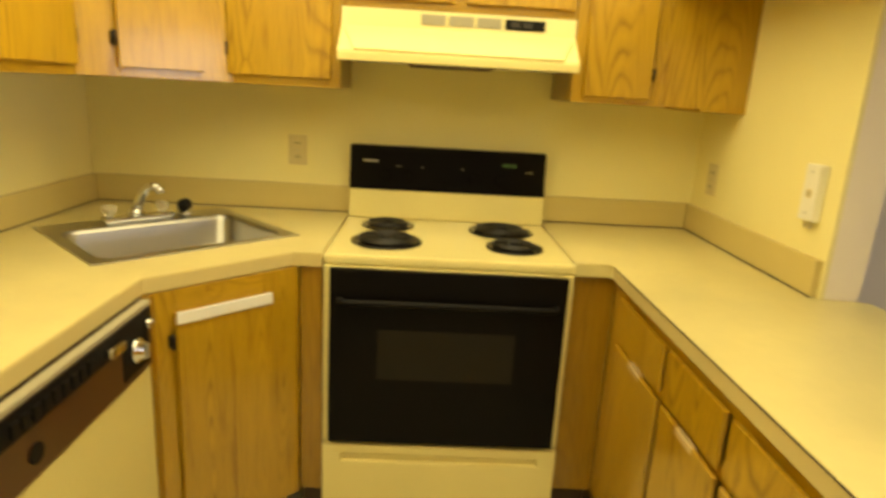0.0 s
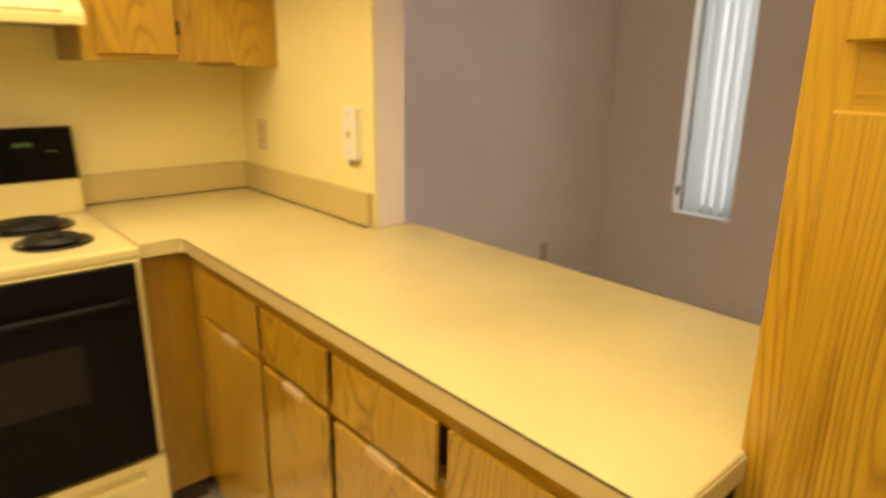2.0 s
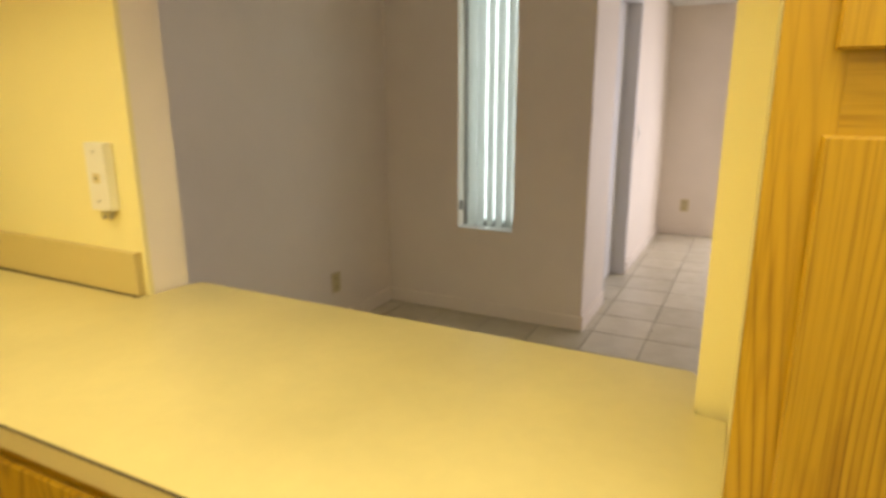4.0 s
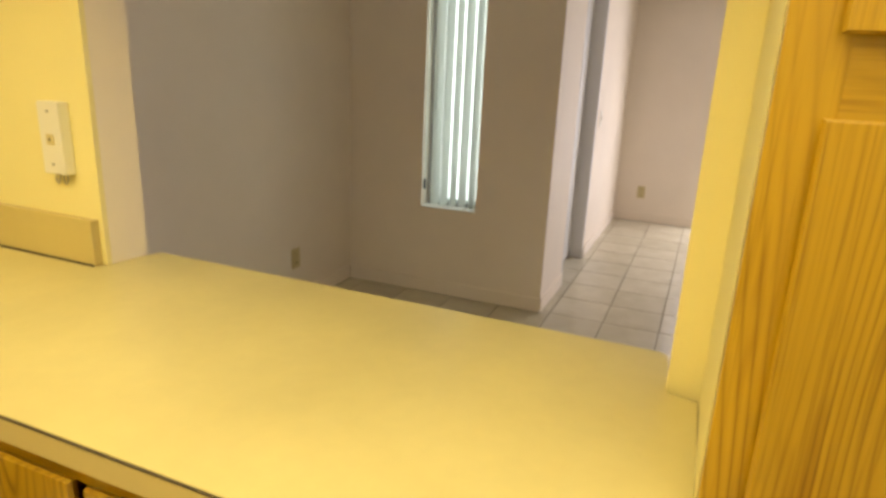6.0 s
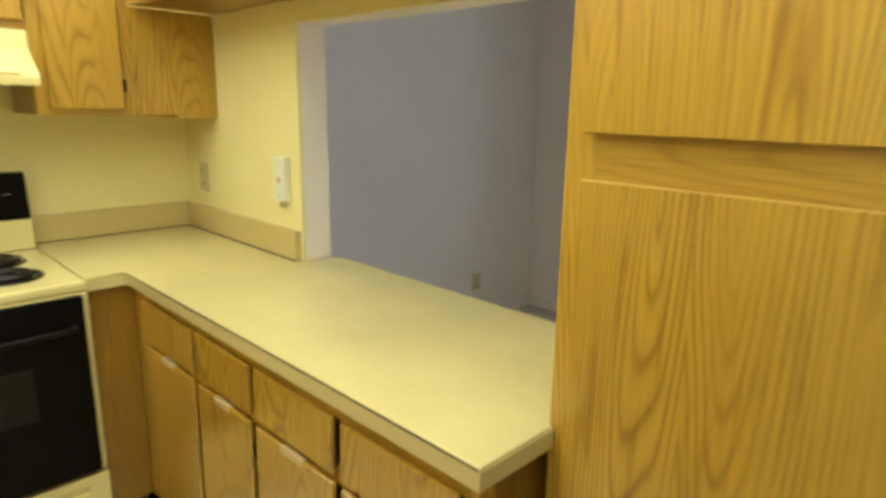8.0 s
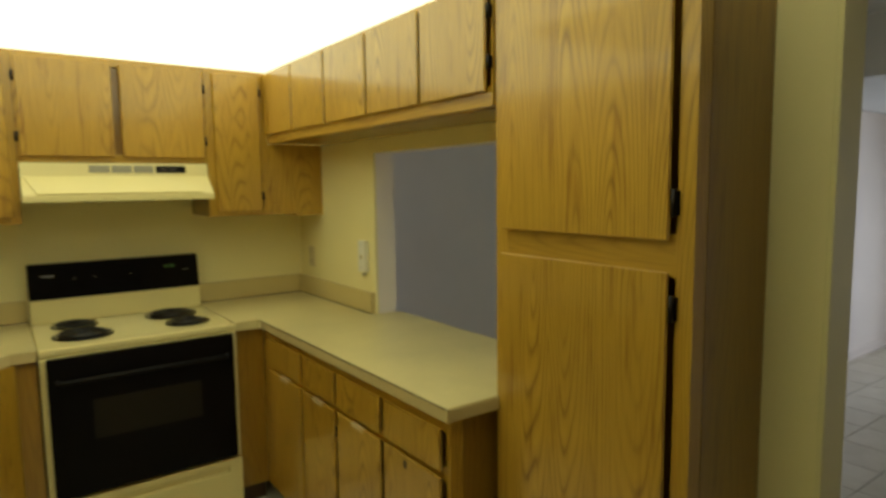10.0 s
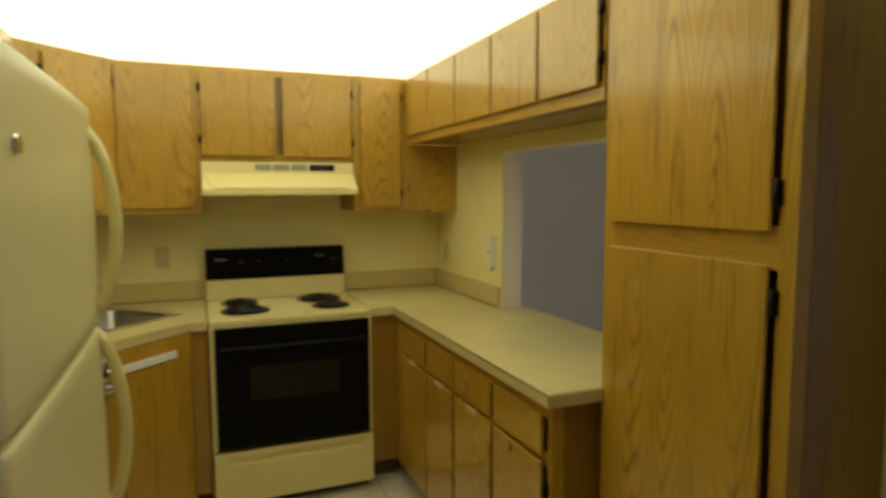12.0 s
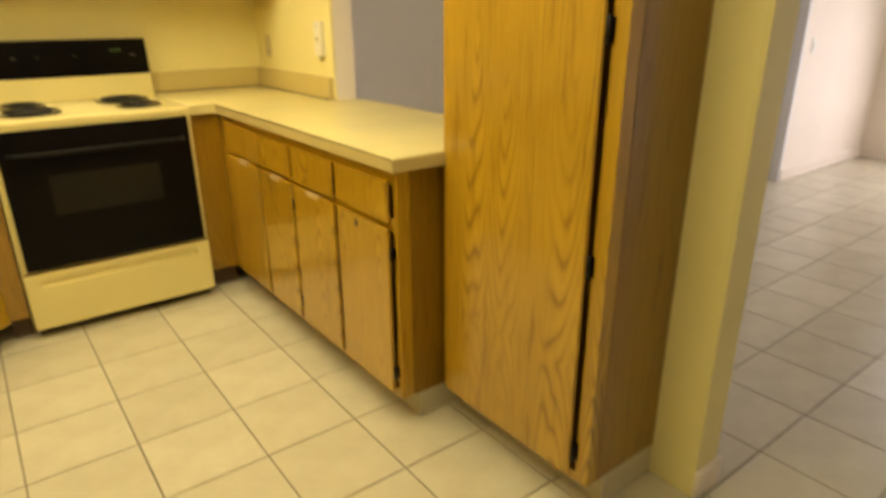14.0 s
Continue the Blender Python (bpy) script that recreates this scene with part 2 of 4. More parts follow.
def bx(bm, x0, y0, z0, x1, y1, z1, b=0.0, m=None):
    """A box between two corners, its edges bevelled by b, placed by m."""
    x0, x1, y0, y1, z0, z1 = min(x0, x1), max(x0, x1), min(y0, y1), max(y0, y1), min(z0, z1), max(z0, z1)
    vs = bmesh.ops.create_cube(bm, size=1.0)["verts"]
    for v in vs:
        v.co = Vector((x0 + (v.co.x + 0.5) * (x1 - x0), y0 + (v.co.y + 0.5) * (y1 - y0), z0 + (v.co.z + 0.5) * (z1 - z0)))
        if m is not None:
            v.co = m @ v.co
    if b:
        edges = list({e for v in vs for e in v.link_edges})
        bmesh.ops.bevel(bm, geom=edges, offset=b, segments=2, profile=0.6, affect="EDGES")
    return bm


def box(x0, y0, z0, x1, y1, z1, b=0.0, m=None):
    return bx(bmesh.new(), x0, y0, z0, x1, y1, z1, b, m)


def prism(bm, outline, z0, z1, b=0.0):
    """An outline in plan, drawn up from z0 to z1; the top edge rounded by b."""
    low = [bm.verts.new((x, y, z0)) for x, y in outline]
    top = [bm.verts.new((x, y, z1)) for x, y in outline]
    n = len(outline)
    f = bm.faces.new(top)
    bm.faces.new(low[::-1])
    for i in range(n):
        bm.faces.new((low[i], low[(i + 1) % n], top[(i + 1) % n], top[i]))
    if b:
        bmesh.ops.bevel(bm, geom=list(f.edges), offset=b, segments=3, profile=0.5, affect="EDGES")
    bmesh.ops.recalc_face_normals(bm, faces=bm.faces)
    return bm


def tube(bm, points, r, sides=10, closed=False):
    """A round bar along points."""
    pts = [Vector(p) for p in points]
    rings = []
    up = Vector((0.13, 0.21, 0.97))
    for i, p in enumerate(pts):
        if closed:
            d = pts[(i + 1) % len(pts)] - pts[i - 1]
        else:
            d = pts[min(i + 1, len(pts) - 1)] - pts[max(i - 1, 0)]
        d.normalize()
        a = d.cross(up)
        if a.length < 0.1:
            a = d.cross(Vector((1, 0, 0)))
        a.normalize()
        b = d.cross(a)
        rad = r[i] if isinstance(r, (list, tuple)) else r
        rings.append([bm.verts.new(p + a * rad * math.cos(k * math.tau / sides) + b * rad * math.sin(k * math.tau / sides)) for k in range(sides)])
    n = len(rings)
    for i in range(n if closed else n - 1):
        q, w = rings[i], rings[(i + 1) % n]
        for k in range(sides):
            bm.faces.new((q[k], q[(k + 1) % sides], w[(k + 1) % sides], w[k])).smooth = True
    if not closed:
        bm.faces.new(rings[0][::-1])
        bm.faces.new(rings[-1])
    bmesh.ops.recalc_face_normals(bm, faces=bm.faces)
    return bm


def lathe(bm, cx, cy, profile, sides=40):
    """A profile of (radius, height) turned about the upright through (cx, cy)."""
    rings = [[bm.verts.new((cx + r * math.cos(k * math.tau / sides), cy + r * math.sin(k * math.tau / sides), z)) for k in range(sides)] for r, z in profile]
    for q, w in zip(rings, rings[1:]):
        for k in range(sides):
            bm.faces.new((q[k], q[(k + 1) % sides], w[(k + 1) % sides], w[k])).smooth = True
    bm.faces.new(rings[0][::-1])
    bm.faces.new(rings[-1])
    bmesh.ops.recalc_face_normals(bm, faces=bm.faces)
    return bm


def mesh_of(name, bm, material):
    me = bpy.data.meshes.new(name)
    bm.to_mesh(me)
    bm.free()
    me.materials.append(material)
    return me


def thing(name, at, label, category, group="", kind=""):
    ob = new(name)
    ob.location = at
    ob.empty_display_size = 0.1
    return tagged(ob, label, category, group, kind)


def part(name, bm, material, parent, label=""):
    ob = new(name, mesh_of(name, bm, material))
    ob.parent = parent
    top, off = parent, Vector()
    while top is not None:
        off += top.location
        top = top.parent
    ob.location = -off
    return tagged(ob, label)


def solid(name, bm, material, label, category, group="", kind=""):
    return tagged(new(name, mesh_of(name, bm, material)), label, category, group, kind)


def structure(name, bm, material, label, category="wall"):
    return solid(name, bm, material, label, category, kind="structure")


# ---------------------------------------------------------------- the rooms
# kitchen: x -1.385 to 0.99, cooking wall at y 0; dining and living room beyond the pass-through
WX, RX, RX2, DX, TOP = -1.385, 0.99, 1.10, 3.48, 2.44
NEAR, RET, WEND = -6.0, -1.303, -2.88
CT = 0.918
ED0, ED1, EDT = 4.03, 4.79, 1.98

structure("wall_north", box(WX - 0.12, 0.0, 0, RX, 0.14, TOP + 0.1), KWALL, "cream yellow painted wall behind the stove")
structure("wall_north_2", box(RX + 0.0005, 0.0, 0, DX + 0.14, 0.14, TOP + 0.1), WALL, "beige painted dining wall")
structure("wall_west", box(WX - 0.12, NEAR, 0, WX, 0.0, TOP + 0.1), KWALL, "cream yellow painted kitchen side wall behind sink and fridge")
structure("wall_south", box(WX - 0.12, NEAR - 0.14, 0, FX + 0.14, NEAR, TOP + 0.1), WALL, "painted wall closing the near side")


def wall_x(x0, x1, outline, hole=None):
    """A wall across x, from an outline in (y, z) with one opening."""
    g = bmesh.new()
    sides = []
    for x in (x0, x1):
        loops = [[g.verts.new((x, y, z)) for y, z in o] for o in (outline, hole) if o]
        es = [g.edges.new((o[k], o[(k + 1) % len(o)])) for o in loops for k in range(len(o))]
        bmesh.ops.triangle_fill(g, edges=es, use_beauty=True)
        sides.append(loops)
    for a, b in zip(*sides):
        for k in range(len(a)):
            g.faces.new((a[k], a[(k + 1) % len(a)], b[(k + 1) % len(a)], b[k]))
    bmesh.ops.recalc_face_normals(g, faces=g.faces)
    return g


OL, OR = -0.893, -2.078          # sides of the pass-through
OPEN = [(OR, CT - 0.045), (OL, CT - 0.045), (OL, 1.69), (OR, 1.69)]
structure("wall_pass_through_2", wall_x(RX, RX + 0.012, [(WEND, 0), (0, 0), (0, TOP), (WEND, TOP)], OPEN), KWALL, "cream yellow kitchen face of the partition")
structure("wall_pass_through", wall_x(RX + 0.0125, RX2, [(WEND, 0), (0, 0), (0, TOP), (WEND, TOP)], OPEN), WALL, "painted partition wall with a pass-through opening over the counter")
structure("wall_pass_through_3", box(RX, WEND - 0.012, 0, RX2, WEND - 0.0005, TOP), KWALL, "cream painted end of the partition")
structure("wall_dining", wall_x(DX, DX + 0.14, [(RET, 0), (0, 0), (0, TOP), (RET, TOP)], [(-0.863, 0.547), (-0.508, 0.547), (-0.508, 2.08), (-0.863, 2.08)]), WALL, "painted dining wall with a narrow window")
g = wall_x(0, 0.14, [(0, 0), (0, TOP), (FX - DX - 0.14, TOP), (FX - DX - 0.14, 0), (ED1 - DX - 0.14, 0), (ED1 - DX - 0.14, EDT), (ED0 - DX - 0.14, EDT), (ED0 - DX - 0.14, 0)])
bmesh.ops.transform(g, verts=g.verts, matrix=Matrix(((0, 1, 0, DX + 0.14), (1, 0, 0, RET), (0, 0, 1, 0), (0, 0, 0, 1))))
bmesh.ops.recalc_face_normals(g, faces=g.faces)
structure("wall_entry", g, WALL, "white painted wall with the entry door")
structure("wall_east", wall_x(FX, FX + 0.14, [(NEAR, 0), (-4.04, 0), (-4.04, 2.05), (-2.07, 2.05), (-2.07, 0), (RET + 0.14, 0), (RET + 0.14, TOP), (NEAR, TOP)]), WALL, "painted far wall of the living room")
structure("ceiling_2", box(DX + 0.0, NEAR, 2.10, FX, RET, TOP - 0.001), CEIL, "lowered white ceiling over the entry hall", "ceiling")
structure("ceiling", box(WX, NEAR, TOP, FX, 0.0, TOP + 0.1), CEIL, "white textured ceiling", "ceiling")

# baseboards
bm = box(RX2, -0.012, 0.004, DX, 0.0, 0.09, 0.003)
bx(bm, DX - 0.012, RET - 0.012, 0.004, DX, -0.012, 0.09, 0.003)
bx(bm, DX, RET - 0.012, 0.004, ED0, RET, 0.09, 0.003)
bx(bm, ED1, RET - 0.012, 0.004, FX, RET, 0.09, 0.003)
bx(bm, FX - 0.012, -2.07, 0.004, FX, RET - 0.012, 0.09, 0.003)
bx(bm, RX2, WEND, 0.004, RX2 + 0.012, -0.012, 0.09, 0.003)
bx(bm, RX - 0.002, WEND - 0.024, 0.004, RX2 + 0.012, WEND - 0.0125, 0.09, 0.003)
structure("baseboard", bm, WALL, "beige painted baseboard along the dining and living walls", "baseboard")

# ---------------------------------------------------------------- cabinets


def slab(bm, u0, v0, z0, u1, v1, z1, m):
    """A slab door with its edges cut back behind the face."""
    f, g = 0.0025, 0.010
    back = [(u0 + g, v1, z0 + g), (u1 - g, v1, z0 + g), (u1 - g, v1, z1 - g), (u0 + g, v1, z1 - g)]
    mid = [(u0, v0 + 0.006, z0), (u1, v0 + 0.006, z0), (u1, v0 + 0.006, z1), (u0, v0 + 0.006, z1)]
    front = [(u0 + f, v0, z0 + f), (u1 - f, v0, z0 + f), (u1 - f, v0, z1 - f), (u0 + f, v0, z1 - f)]
    rows = [[bm.verts.new(m @ Vector(p)) for p in r] for r in (back, mid, front)]
    for a, b in zip(rows, rows[1:]):
        for k in range(4):
            bm.faces.new((a[k], a[(k + 1) % 4], b[(k + 1) % 4], b[k]))
    bm.faces.new(rows[0][::-1])
    bm.faces.new(rows[2])
    bmesh.ops.recalc_face_normals(bm, faces=bm.faces)
    return bm


def cabinet(name, m, width, depth, z0, z1, label, doors, kick=0.0, group="", side=None, skirt=False):
    """A box with a face frame. In its own frame u runs along the front, the front is at v 0 and faces -v.
    doors: (name, u0, u1, z0, z1, hinge side or '', finger pull or False)."""
    base = m @ Vector((width / 2, depth / 2, z0))
    top = thing(name, base, label, "cabinet", group)
    bm = bmesh.new()
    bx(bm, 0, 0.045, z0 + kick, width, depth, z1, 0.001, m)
    part("body", bm, side or OAK_SIDE, top, "plain reddish oak veneer sides, toned down for shade")
    # face frame: stiles and rails that fill all that the doors leave open
    first, last = min(doors, key=lambda d: d[1]), max(doors, key=lambda d: d[2])
    lo = first[1] + (0.011 if first[5] == "l" else 0.012)
    hung = any(d[5] == "r" and d[2] == last[2] for d in doors)
    hi = last[2] + (0.008 if hung else -0.012)          # an open gap on the hinge side
    lo, hi = max(lo, 0.004), min(hi, width - 0.004)
    za, zb = z0 + kick, z1
    cuts = sorted({round((a[2] + b[1]) / 2, 4) for a in doors for b in doors if 0 < b[1] - a[2] < 0.06})
    for u0, u1 in [(0, lo), (hi, width)]:
        part("stile", box(u0, 0, za, u1, 0.0445, zb, 0.001, m), OAK, top)
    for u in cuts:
        # narrow gaps get the darker oak, so slot shade is part of the colour
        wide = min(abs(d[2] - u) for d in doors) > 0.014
        part("stile", box(u - 0.03, 0.012 if wide else 0.026, za, u + 0.03, 0.0445, zb, 0.001, m), OAK_SIDE if wide else DARK_OAK, top, "brown stile between the doors, gap shade in its tone")
    low, high = min(d[3] for d in doors) + 0.012, max(d[4] for d in doors) - 0.012
    rows = sorted({(round(a[4] - 0.012, 4), round(b[3] + 0.012, 4)) for a in doors for b in doors if 0 < b[3] - a[4] < 0.08})
    for ra, rb in [(za, low), (high, zb)] + rows:
        part("rail", box(lo + 0.0005, 0.0005, ra, hi - 0.0005, 0.0255, rb, 0.001, m), OAK_X if abs(m[0][0]) > 0.6 else OAK_Y, top)
    if kick:
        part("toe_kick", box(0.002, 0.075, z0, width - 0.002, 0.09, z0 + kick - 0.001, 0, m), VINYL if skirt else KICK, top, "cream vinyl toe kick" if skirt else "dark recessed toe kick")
    if skirt:
        part("skirting", box(width - 0.010, 0.0905, z0, width - 0.002, depth - 0.001, z0 + kick - 0.001, 0.001, m), VINYL, top, "cream vinyl skirting under the side")
    for dn, u0, u1, za, zb, hinge, pull in doors:
        d = part(dn, slab(bmesh.new(), u0, -0.020, za, u1, -0.0005, zb, m), OAK, top)
        if pull:
            c, w = (u0 + u1) / 2, 0.045
            if pull == "full":
                part("edge_strip", box(u0 + 0.001, -0.026, zb - 0.030, u1 - 0.001, -0.0205, zb + 0.004, 0.003, m), TRIM, d, "cream edge strip along the top")
            else:
                part("finger_pull", box(c - w, -0.0215, zb - 0.018, c + w, -0.006, zb + 0.001, 0.003, m), CUT_OAK_LIT, d, "cut finger pull, coloured pale for the light it catches")
        if hinge:
            u = u0 - 0.006 if hinge == "l" else u1 + 0.006
            n = 3 if zb - za > 1.0 else 2
            hl = 0.030 if zb - za > 0.6 and z1 - z0 > 1.0 else 0.021
            for k in range(n):
                zz = za + 0.08 + (zb - za - 0.16) * k / (n - 1)
                h = bmesh.new()
                tube(h, [m @ Vector((u, -0.012, zz - hl)), m @ Vector((u, -0.012, zz + hl))], 0.006, 8)
                bx(h, u - 0.009, -0.0035, zz - hl + 0.004, u + 0.009, 0.0, zz + hl - 0.004, 0.001, m)
                part("hinge", h, HINGE, d, "black hinge")
    return top


UB, UT = 1.395, 2.115          # upper cabinets, bottom and top


def facing_south(x0, y):
    return pose(x0, y, 0)


def facing_west(x, y0):
    """u runs towards -y, the front faces -x."""
    return pose(x, y0, 0, 0, 0, -90)


def facing_east(x, y0):
    """u runs towards +y, the front faces +x."""
    return pose(x, y0, 0, 0, 0, 90)


UY = -0.325
uppers = "oak wall cabinets"
cabinet("wall_cabinet", facing_south(-0.79, UY), 0.405, 0.326, UB, UT, "honey oak wall cabinet beside the range hood", [("door", 0.045, 0.378, 1.422, 2.09, "l", False)], group=uppers)
cabinet("wall_cabinet", facing_south(-0.384, UY), 0.768, 0.326, 1.655, UT, "short honey oak wall cabinet above the range hood", [("door", 0.010, 0.367, 1.68, 2.09, "l", False), ("door", 0.399, 0.758, 1.68, 2.09, "r", False)], group=uppers)
cabinet("wall_cabinet", facing_south(0.385, UY), 0.305, 0.326, UB, UT, "narrow honey oak wall cabinet in the corner", [("door", 0.035, 0.262, 1.414, 2.09, "r", False)], group=uppers)
b = thing("blind_corner_panel", (0.83, UY, UB), "plain oak filler panel below the corner cabinets", "cabinet panel")
part("panel", box(0.6905, UY, UB, 0.830, -0.002, 1.757), OAK, b)
part("panel", box(0.831, UY + 0.003, UB - 0.01, RX - 0.001, -0.002, 1.757), OAK, b)
# over the pass-through
cabinet("wall_cabinet", facing_west(0.69, -0.331), 1.783, 0.298, 1.76, UT, "long run of short oak cabinets above the pass-through",
        [("door", a - 0.331 + 0.009, c - 0.331 - 0.009, 1.80, 2.10, "r" if a > 1.7 else "", False) for a, c in ((0.345, 0.700), (0.700, 1.050), (1.050, 1.408), (1.408, 1.765), (1.765, 2.108))], group=uppers)
# sink corner and the sink wall
DG = math.sqrt(2) * 0.33
dm = pose(-1.065, -0.655, 0, 0, 0, 45)
cabinet("corner_wall_cabinet", dm, DG, 0.453, UB, UT, "diagonal oak corner wall cabinet above the sink", [("door", 0.108, DG - 0.105, 1.422, 2.09, "l", False)], group=uppers)
cabinet("wall_cabinet", facing_east(-1.065, -1.92), 1.264, 0.318, UB, UT, "triple honey oak wall cabinet beside the sink corner", [("door", 0.025, 0.415, 1.422, 2.09, "l", False), ("door", 0.447, 0.880, 1.422, 2.09, "l", False), ("door", 0.925, 1.248, 1.422, 2.09, "r", False)], group=uppers)
cabinet("wall_cabinet", facing_east(-1.065, -2.75), 0.829, 0.318, 1.80, UT, "short oak cabinet above the refrigerator", [("door", 0.02, 0.406, 1.825, 2.095, "l", False), ("door", 0.422, 0.808, 1.825, 2.095, "r", False)], group=uppers)

# pantry
PY0, PY1 = -2.128, -2.752
cabinet("pantry_cabinet", facing_west(0.69, PY0), PY0 - PY1, 0.299, 0.0, UT, "tall honey oak pantry cabinet with two doors",
        [("door", 0.040, 0.574, 0.115, 1.345, "r", False), ("door", 0.040, 0.574, 1.412, 2.09, "r", False)], kick=0.1, skirt=True)

# base cabinets under the pass-through counter
BX = 0.530
cols = ((0.72, 1.071), (1.097, 1.392), (1.418, 1.736), (1.763, 2.082))
ds = []
for i, (a, c) in enumerate(cols):
    ds.append(("drawer", a - 0.602, c - 0.602, 0.712, 0.840, "", False))
    ds.append(("door", a - 0.602, c - 0.602, 0.118, 0.693, ("l", "r", "", "r")[i], i < 3))
cabinet("base_cabinet", facing_west(BX, -0.602), 1.508, 0.45, 0.0, 0.874, "run of honey oak base cabinets with drawers under the counter", ds, kick=0.1, skirt=True)
p = thing("filler_panel", (-0.77, -0.98, 0.0), "narrow oak filler beside the dishwasher", "cabinet panel")
part("panel", box(-0.780, -0.990, 0.0, -0.7595, -0.960, 0.874), OAK_FILLER, p)
p = thing("filler_panel", (0.46, -0.60, 0.0), "narrow oak filler beside the stove", "cabinet panel")
part("panel", box(0.386, -0.60, 0.10, BX - 0.001, -0.58, 0.874), OAK_FILLER, p)
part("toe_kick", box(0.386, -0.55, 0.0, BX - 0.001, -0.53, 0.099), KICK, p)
p = thing("filler_panel", (-0.42, -0.63, 0.0), "narrow oak filler beside the stove and sink cabinet", "cabinet panel")
part("panel", box(-0.455, -0.64, 0.10, -0.386, -0.62, 0.874), OAK_FILLER, p)
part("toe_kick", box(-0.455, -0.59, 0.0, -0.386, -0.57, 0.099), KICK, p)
sm = pose(-0.7585, -0.961, 0, 0, 0, 45)
SW = math.sqrt(2) * 0.303
cabinet("sink_cabinet", sm, SW, 0.38, 0.0, 0.874, "diagonal oak sink base cabinet with one door", [("door", 0.046, 0.325, 0.118, 0.815, "l", "full")], kick=0.1)

part("side_panel", box(0.7105, PY0 + 0.0003, CT + 0.001, RX - 0.001, PY0 + 0.0013, UT - 0.001), KWALL, [o for o in scene.objects if o.name == "pantry_cabinet"][0], "cream painted side towards the opening")

# ---------------------------------------------------------------- counters
r = thing("countertop", (0.8, -1.3, 0.874), "almond laminate peninsula countertop along the pass-through", "countertop")
OUT = 1.125
CX, CE = 0.502, -2.136
outline = [(0.384, -0.002), (0.384, -0.638), (CX - 0.012, -0.638), (CX, -0.648), (CX, CE), (0.689, CE), (0.689, PY0 + 0.002), (RX - 0.02, PY0 + 0.002), (RX - 0.02, OR + 0.002), (OUT - 0.012, OR + 0.002), (OUT, OR + 0.014), (OUT, OL - 0.018), (RX2 - 0.02, OL - 0.002), (RX - 0.001, OL - 0.002), (RX - 0.001, -0.002)]
part("top", prism(bmesh.new(), outline, CT - 0.042, CT, 0.004), LAMINATE, r)
bm = bmesh.new()
bx(bm, CX - 0.0025, CE - 0.0025, CT - 0.0405, CX - 0.0001, -0.650, CT - 0.006)
bx(bm, CX + 0.002, CE - 0.0025, CT - 0.0405, 0.6885, CE - 0.0002, CT - 0.006)
part("front_edge", bm, LAM_EDGE, r, "slightly browner laminate edge")
part("edge_seam", box(CX - 0.0035, CE - 0.0005, CT - 0.0045, CX - 0.0004, -0.650, CT - 0.0025), SEAM, r, "thin dark seam along the edge")
l = thing("countertop", (-1.1, -0.7, 0.874), "almond laminate corner countertop with the sink set in", "countertop")
# corner counter with the sink's cut-out
SC, SWD, SDP = Vector((-0.905, -0.488)), 0.60, 0.50
du, dv = Vector((0.7071, 0.7071)), Vector((-0.7071, 0.7071))


def sk(u, v):
    """A place in plan, u along the sink's front, v towards the corner."""
    p = SC + du * u + dv * v
    return p.x, p.y


hole = [sk(-SWD / 2, -SDP / 2), sk(SWD / 2, -SDP / 2), sk(SWD / 2, SDP / 2), sk(-SWD / 2, SDP / 2)]
ring = [(-0.778, -2.125), (-0.778, -0.977), (-0.470, -0.662), (-0.384, -0.662), (-0.384, -0.002), (WX + 0.002, -0.002), (WX + 0.002, -2.125)]


def holed(bm, outer, inner, z0, z1):
    """A slab with one hole, as a bridge between the outer and the inner outline."""
    layers = []
    for z in (z0, z1):
        o = [bm.verts.new((x, y, z)) for x, y in outer]
        i = [bm.verts.new((x, y, z)) for x, y in inner]
        es = [bm.edges.new((o[k], o[(k + 1) % len(o)])) for k in range(len(o))] + [bm.edges.new((i[k], i[(k + 1) % len(i)])) for k in range(len(i))]
        bmesh.ops.triangle_fill(bm, edges=es, use_beauty=True)
        layers.append((o, i))
    for which in (0, 1):
        a, b = layers[0][which], layers[1][which]
        for k in range(len(a)):
            bm.faces.new((a[k], a[(k + 1) % len(a)], b[(k + 1) % len(a)], b[k]))
    bmesh.ops.recalc_face_normals(bm, faces=bm.faces)
    return bm


part("top", holed(bmesh.new(), ring, hole, CT - 0.042, CT), LAMINATE, l)
for q0, q1 in ((ring[0], ring[1]), (ring[1], ring[2]), (ring[2], ring[3])):
    v0, v1 = Vector((*q0, 0)), Vector((*q1, 0))
    ang = math.degrees(math.atan2(v1.y - v0.y, v1.x - v0.x))
    part("front_edge", box(0.001, -0.0025, CT - 0.0405, (v1 - v0).length - 0.001, -0.0003, CT - 0.004, 0, pose(v0.x, v0.y, 0, 0, 0, ang)), LAM_EDGE, l, "slightly browner laminate edge")
# backsplash and the dark joint at its foot
b = thing("backsplash", (0.6, -0.01, CT), "almond laminate backsplash along both walls", "backsplash")
part("strip", box(0.384, -0.020, CT + 0.003, RX - 0.0205, -0.001, CT + 0.104, 0.002), SPLASH, b)
part("strip", box(RX - 0.020, -0.877, CT + 0.003, RX - 0.001, -0.001, CT + 0.104, 0.002), SPLASH, b)
part("end_cap", box(RX - 0.021, -0.881, CT + 0.003, RX - 0.001, -0.8775, CT + 0.104), LAM_EDGE, b)
part("joint", box(RX - 0.0235, -0.878, CT + 0.0005, RX - 0.0205, -0.024, CT + 0.004), SEAM, b, "dark joint at the foot")
part("joint", box(0.384, -0.0235, CT + 0.0005, RX - 0.0205, -0.0205, CT + 0.004), SEAM, b, "dark joint at the foot")
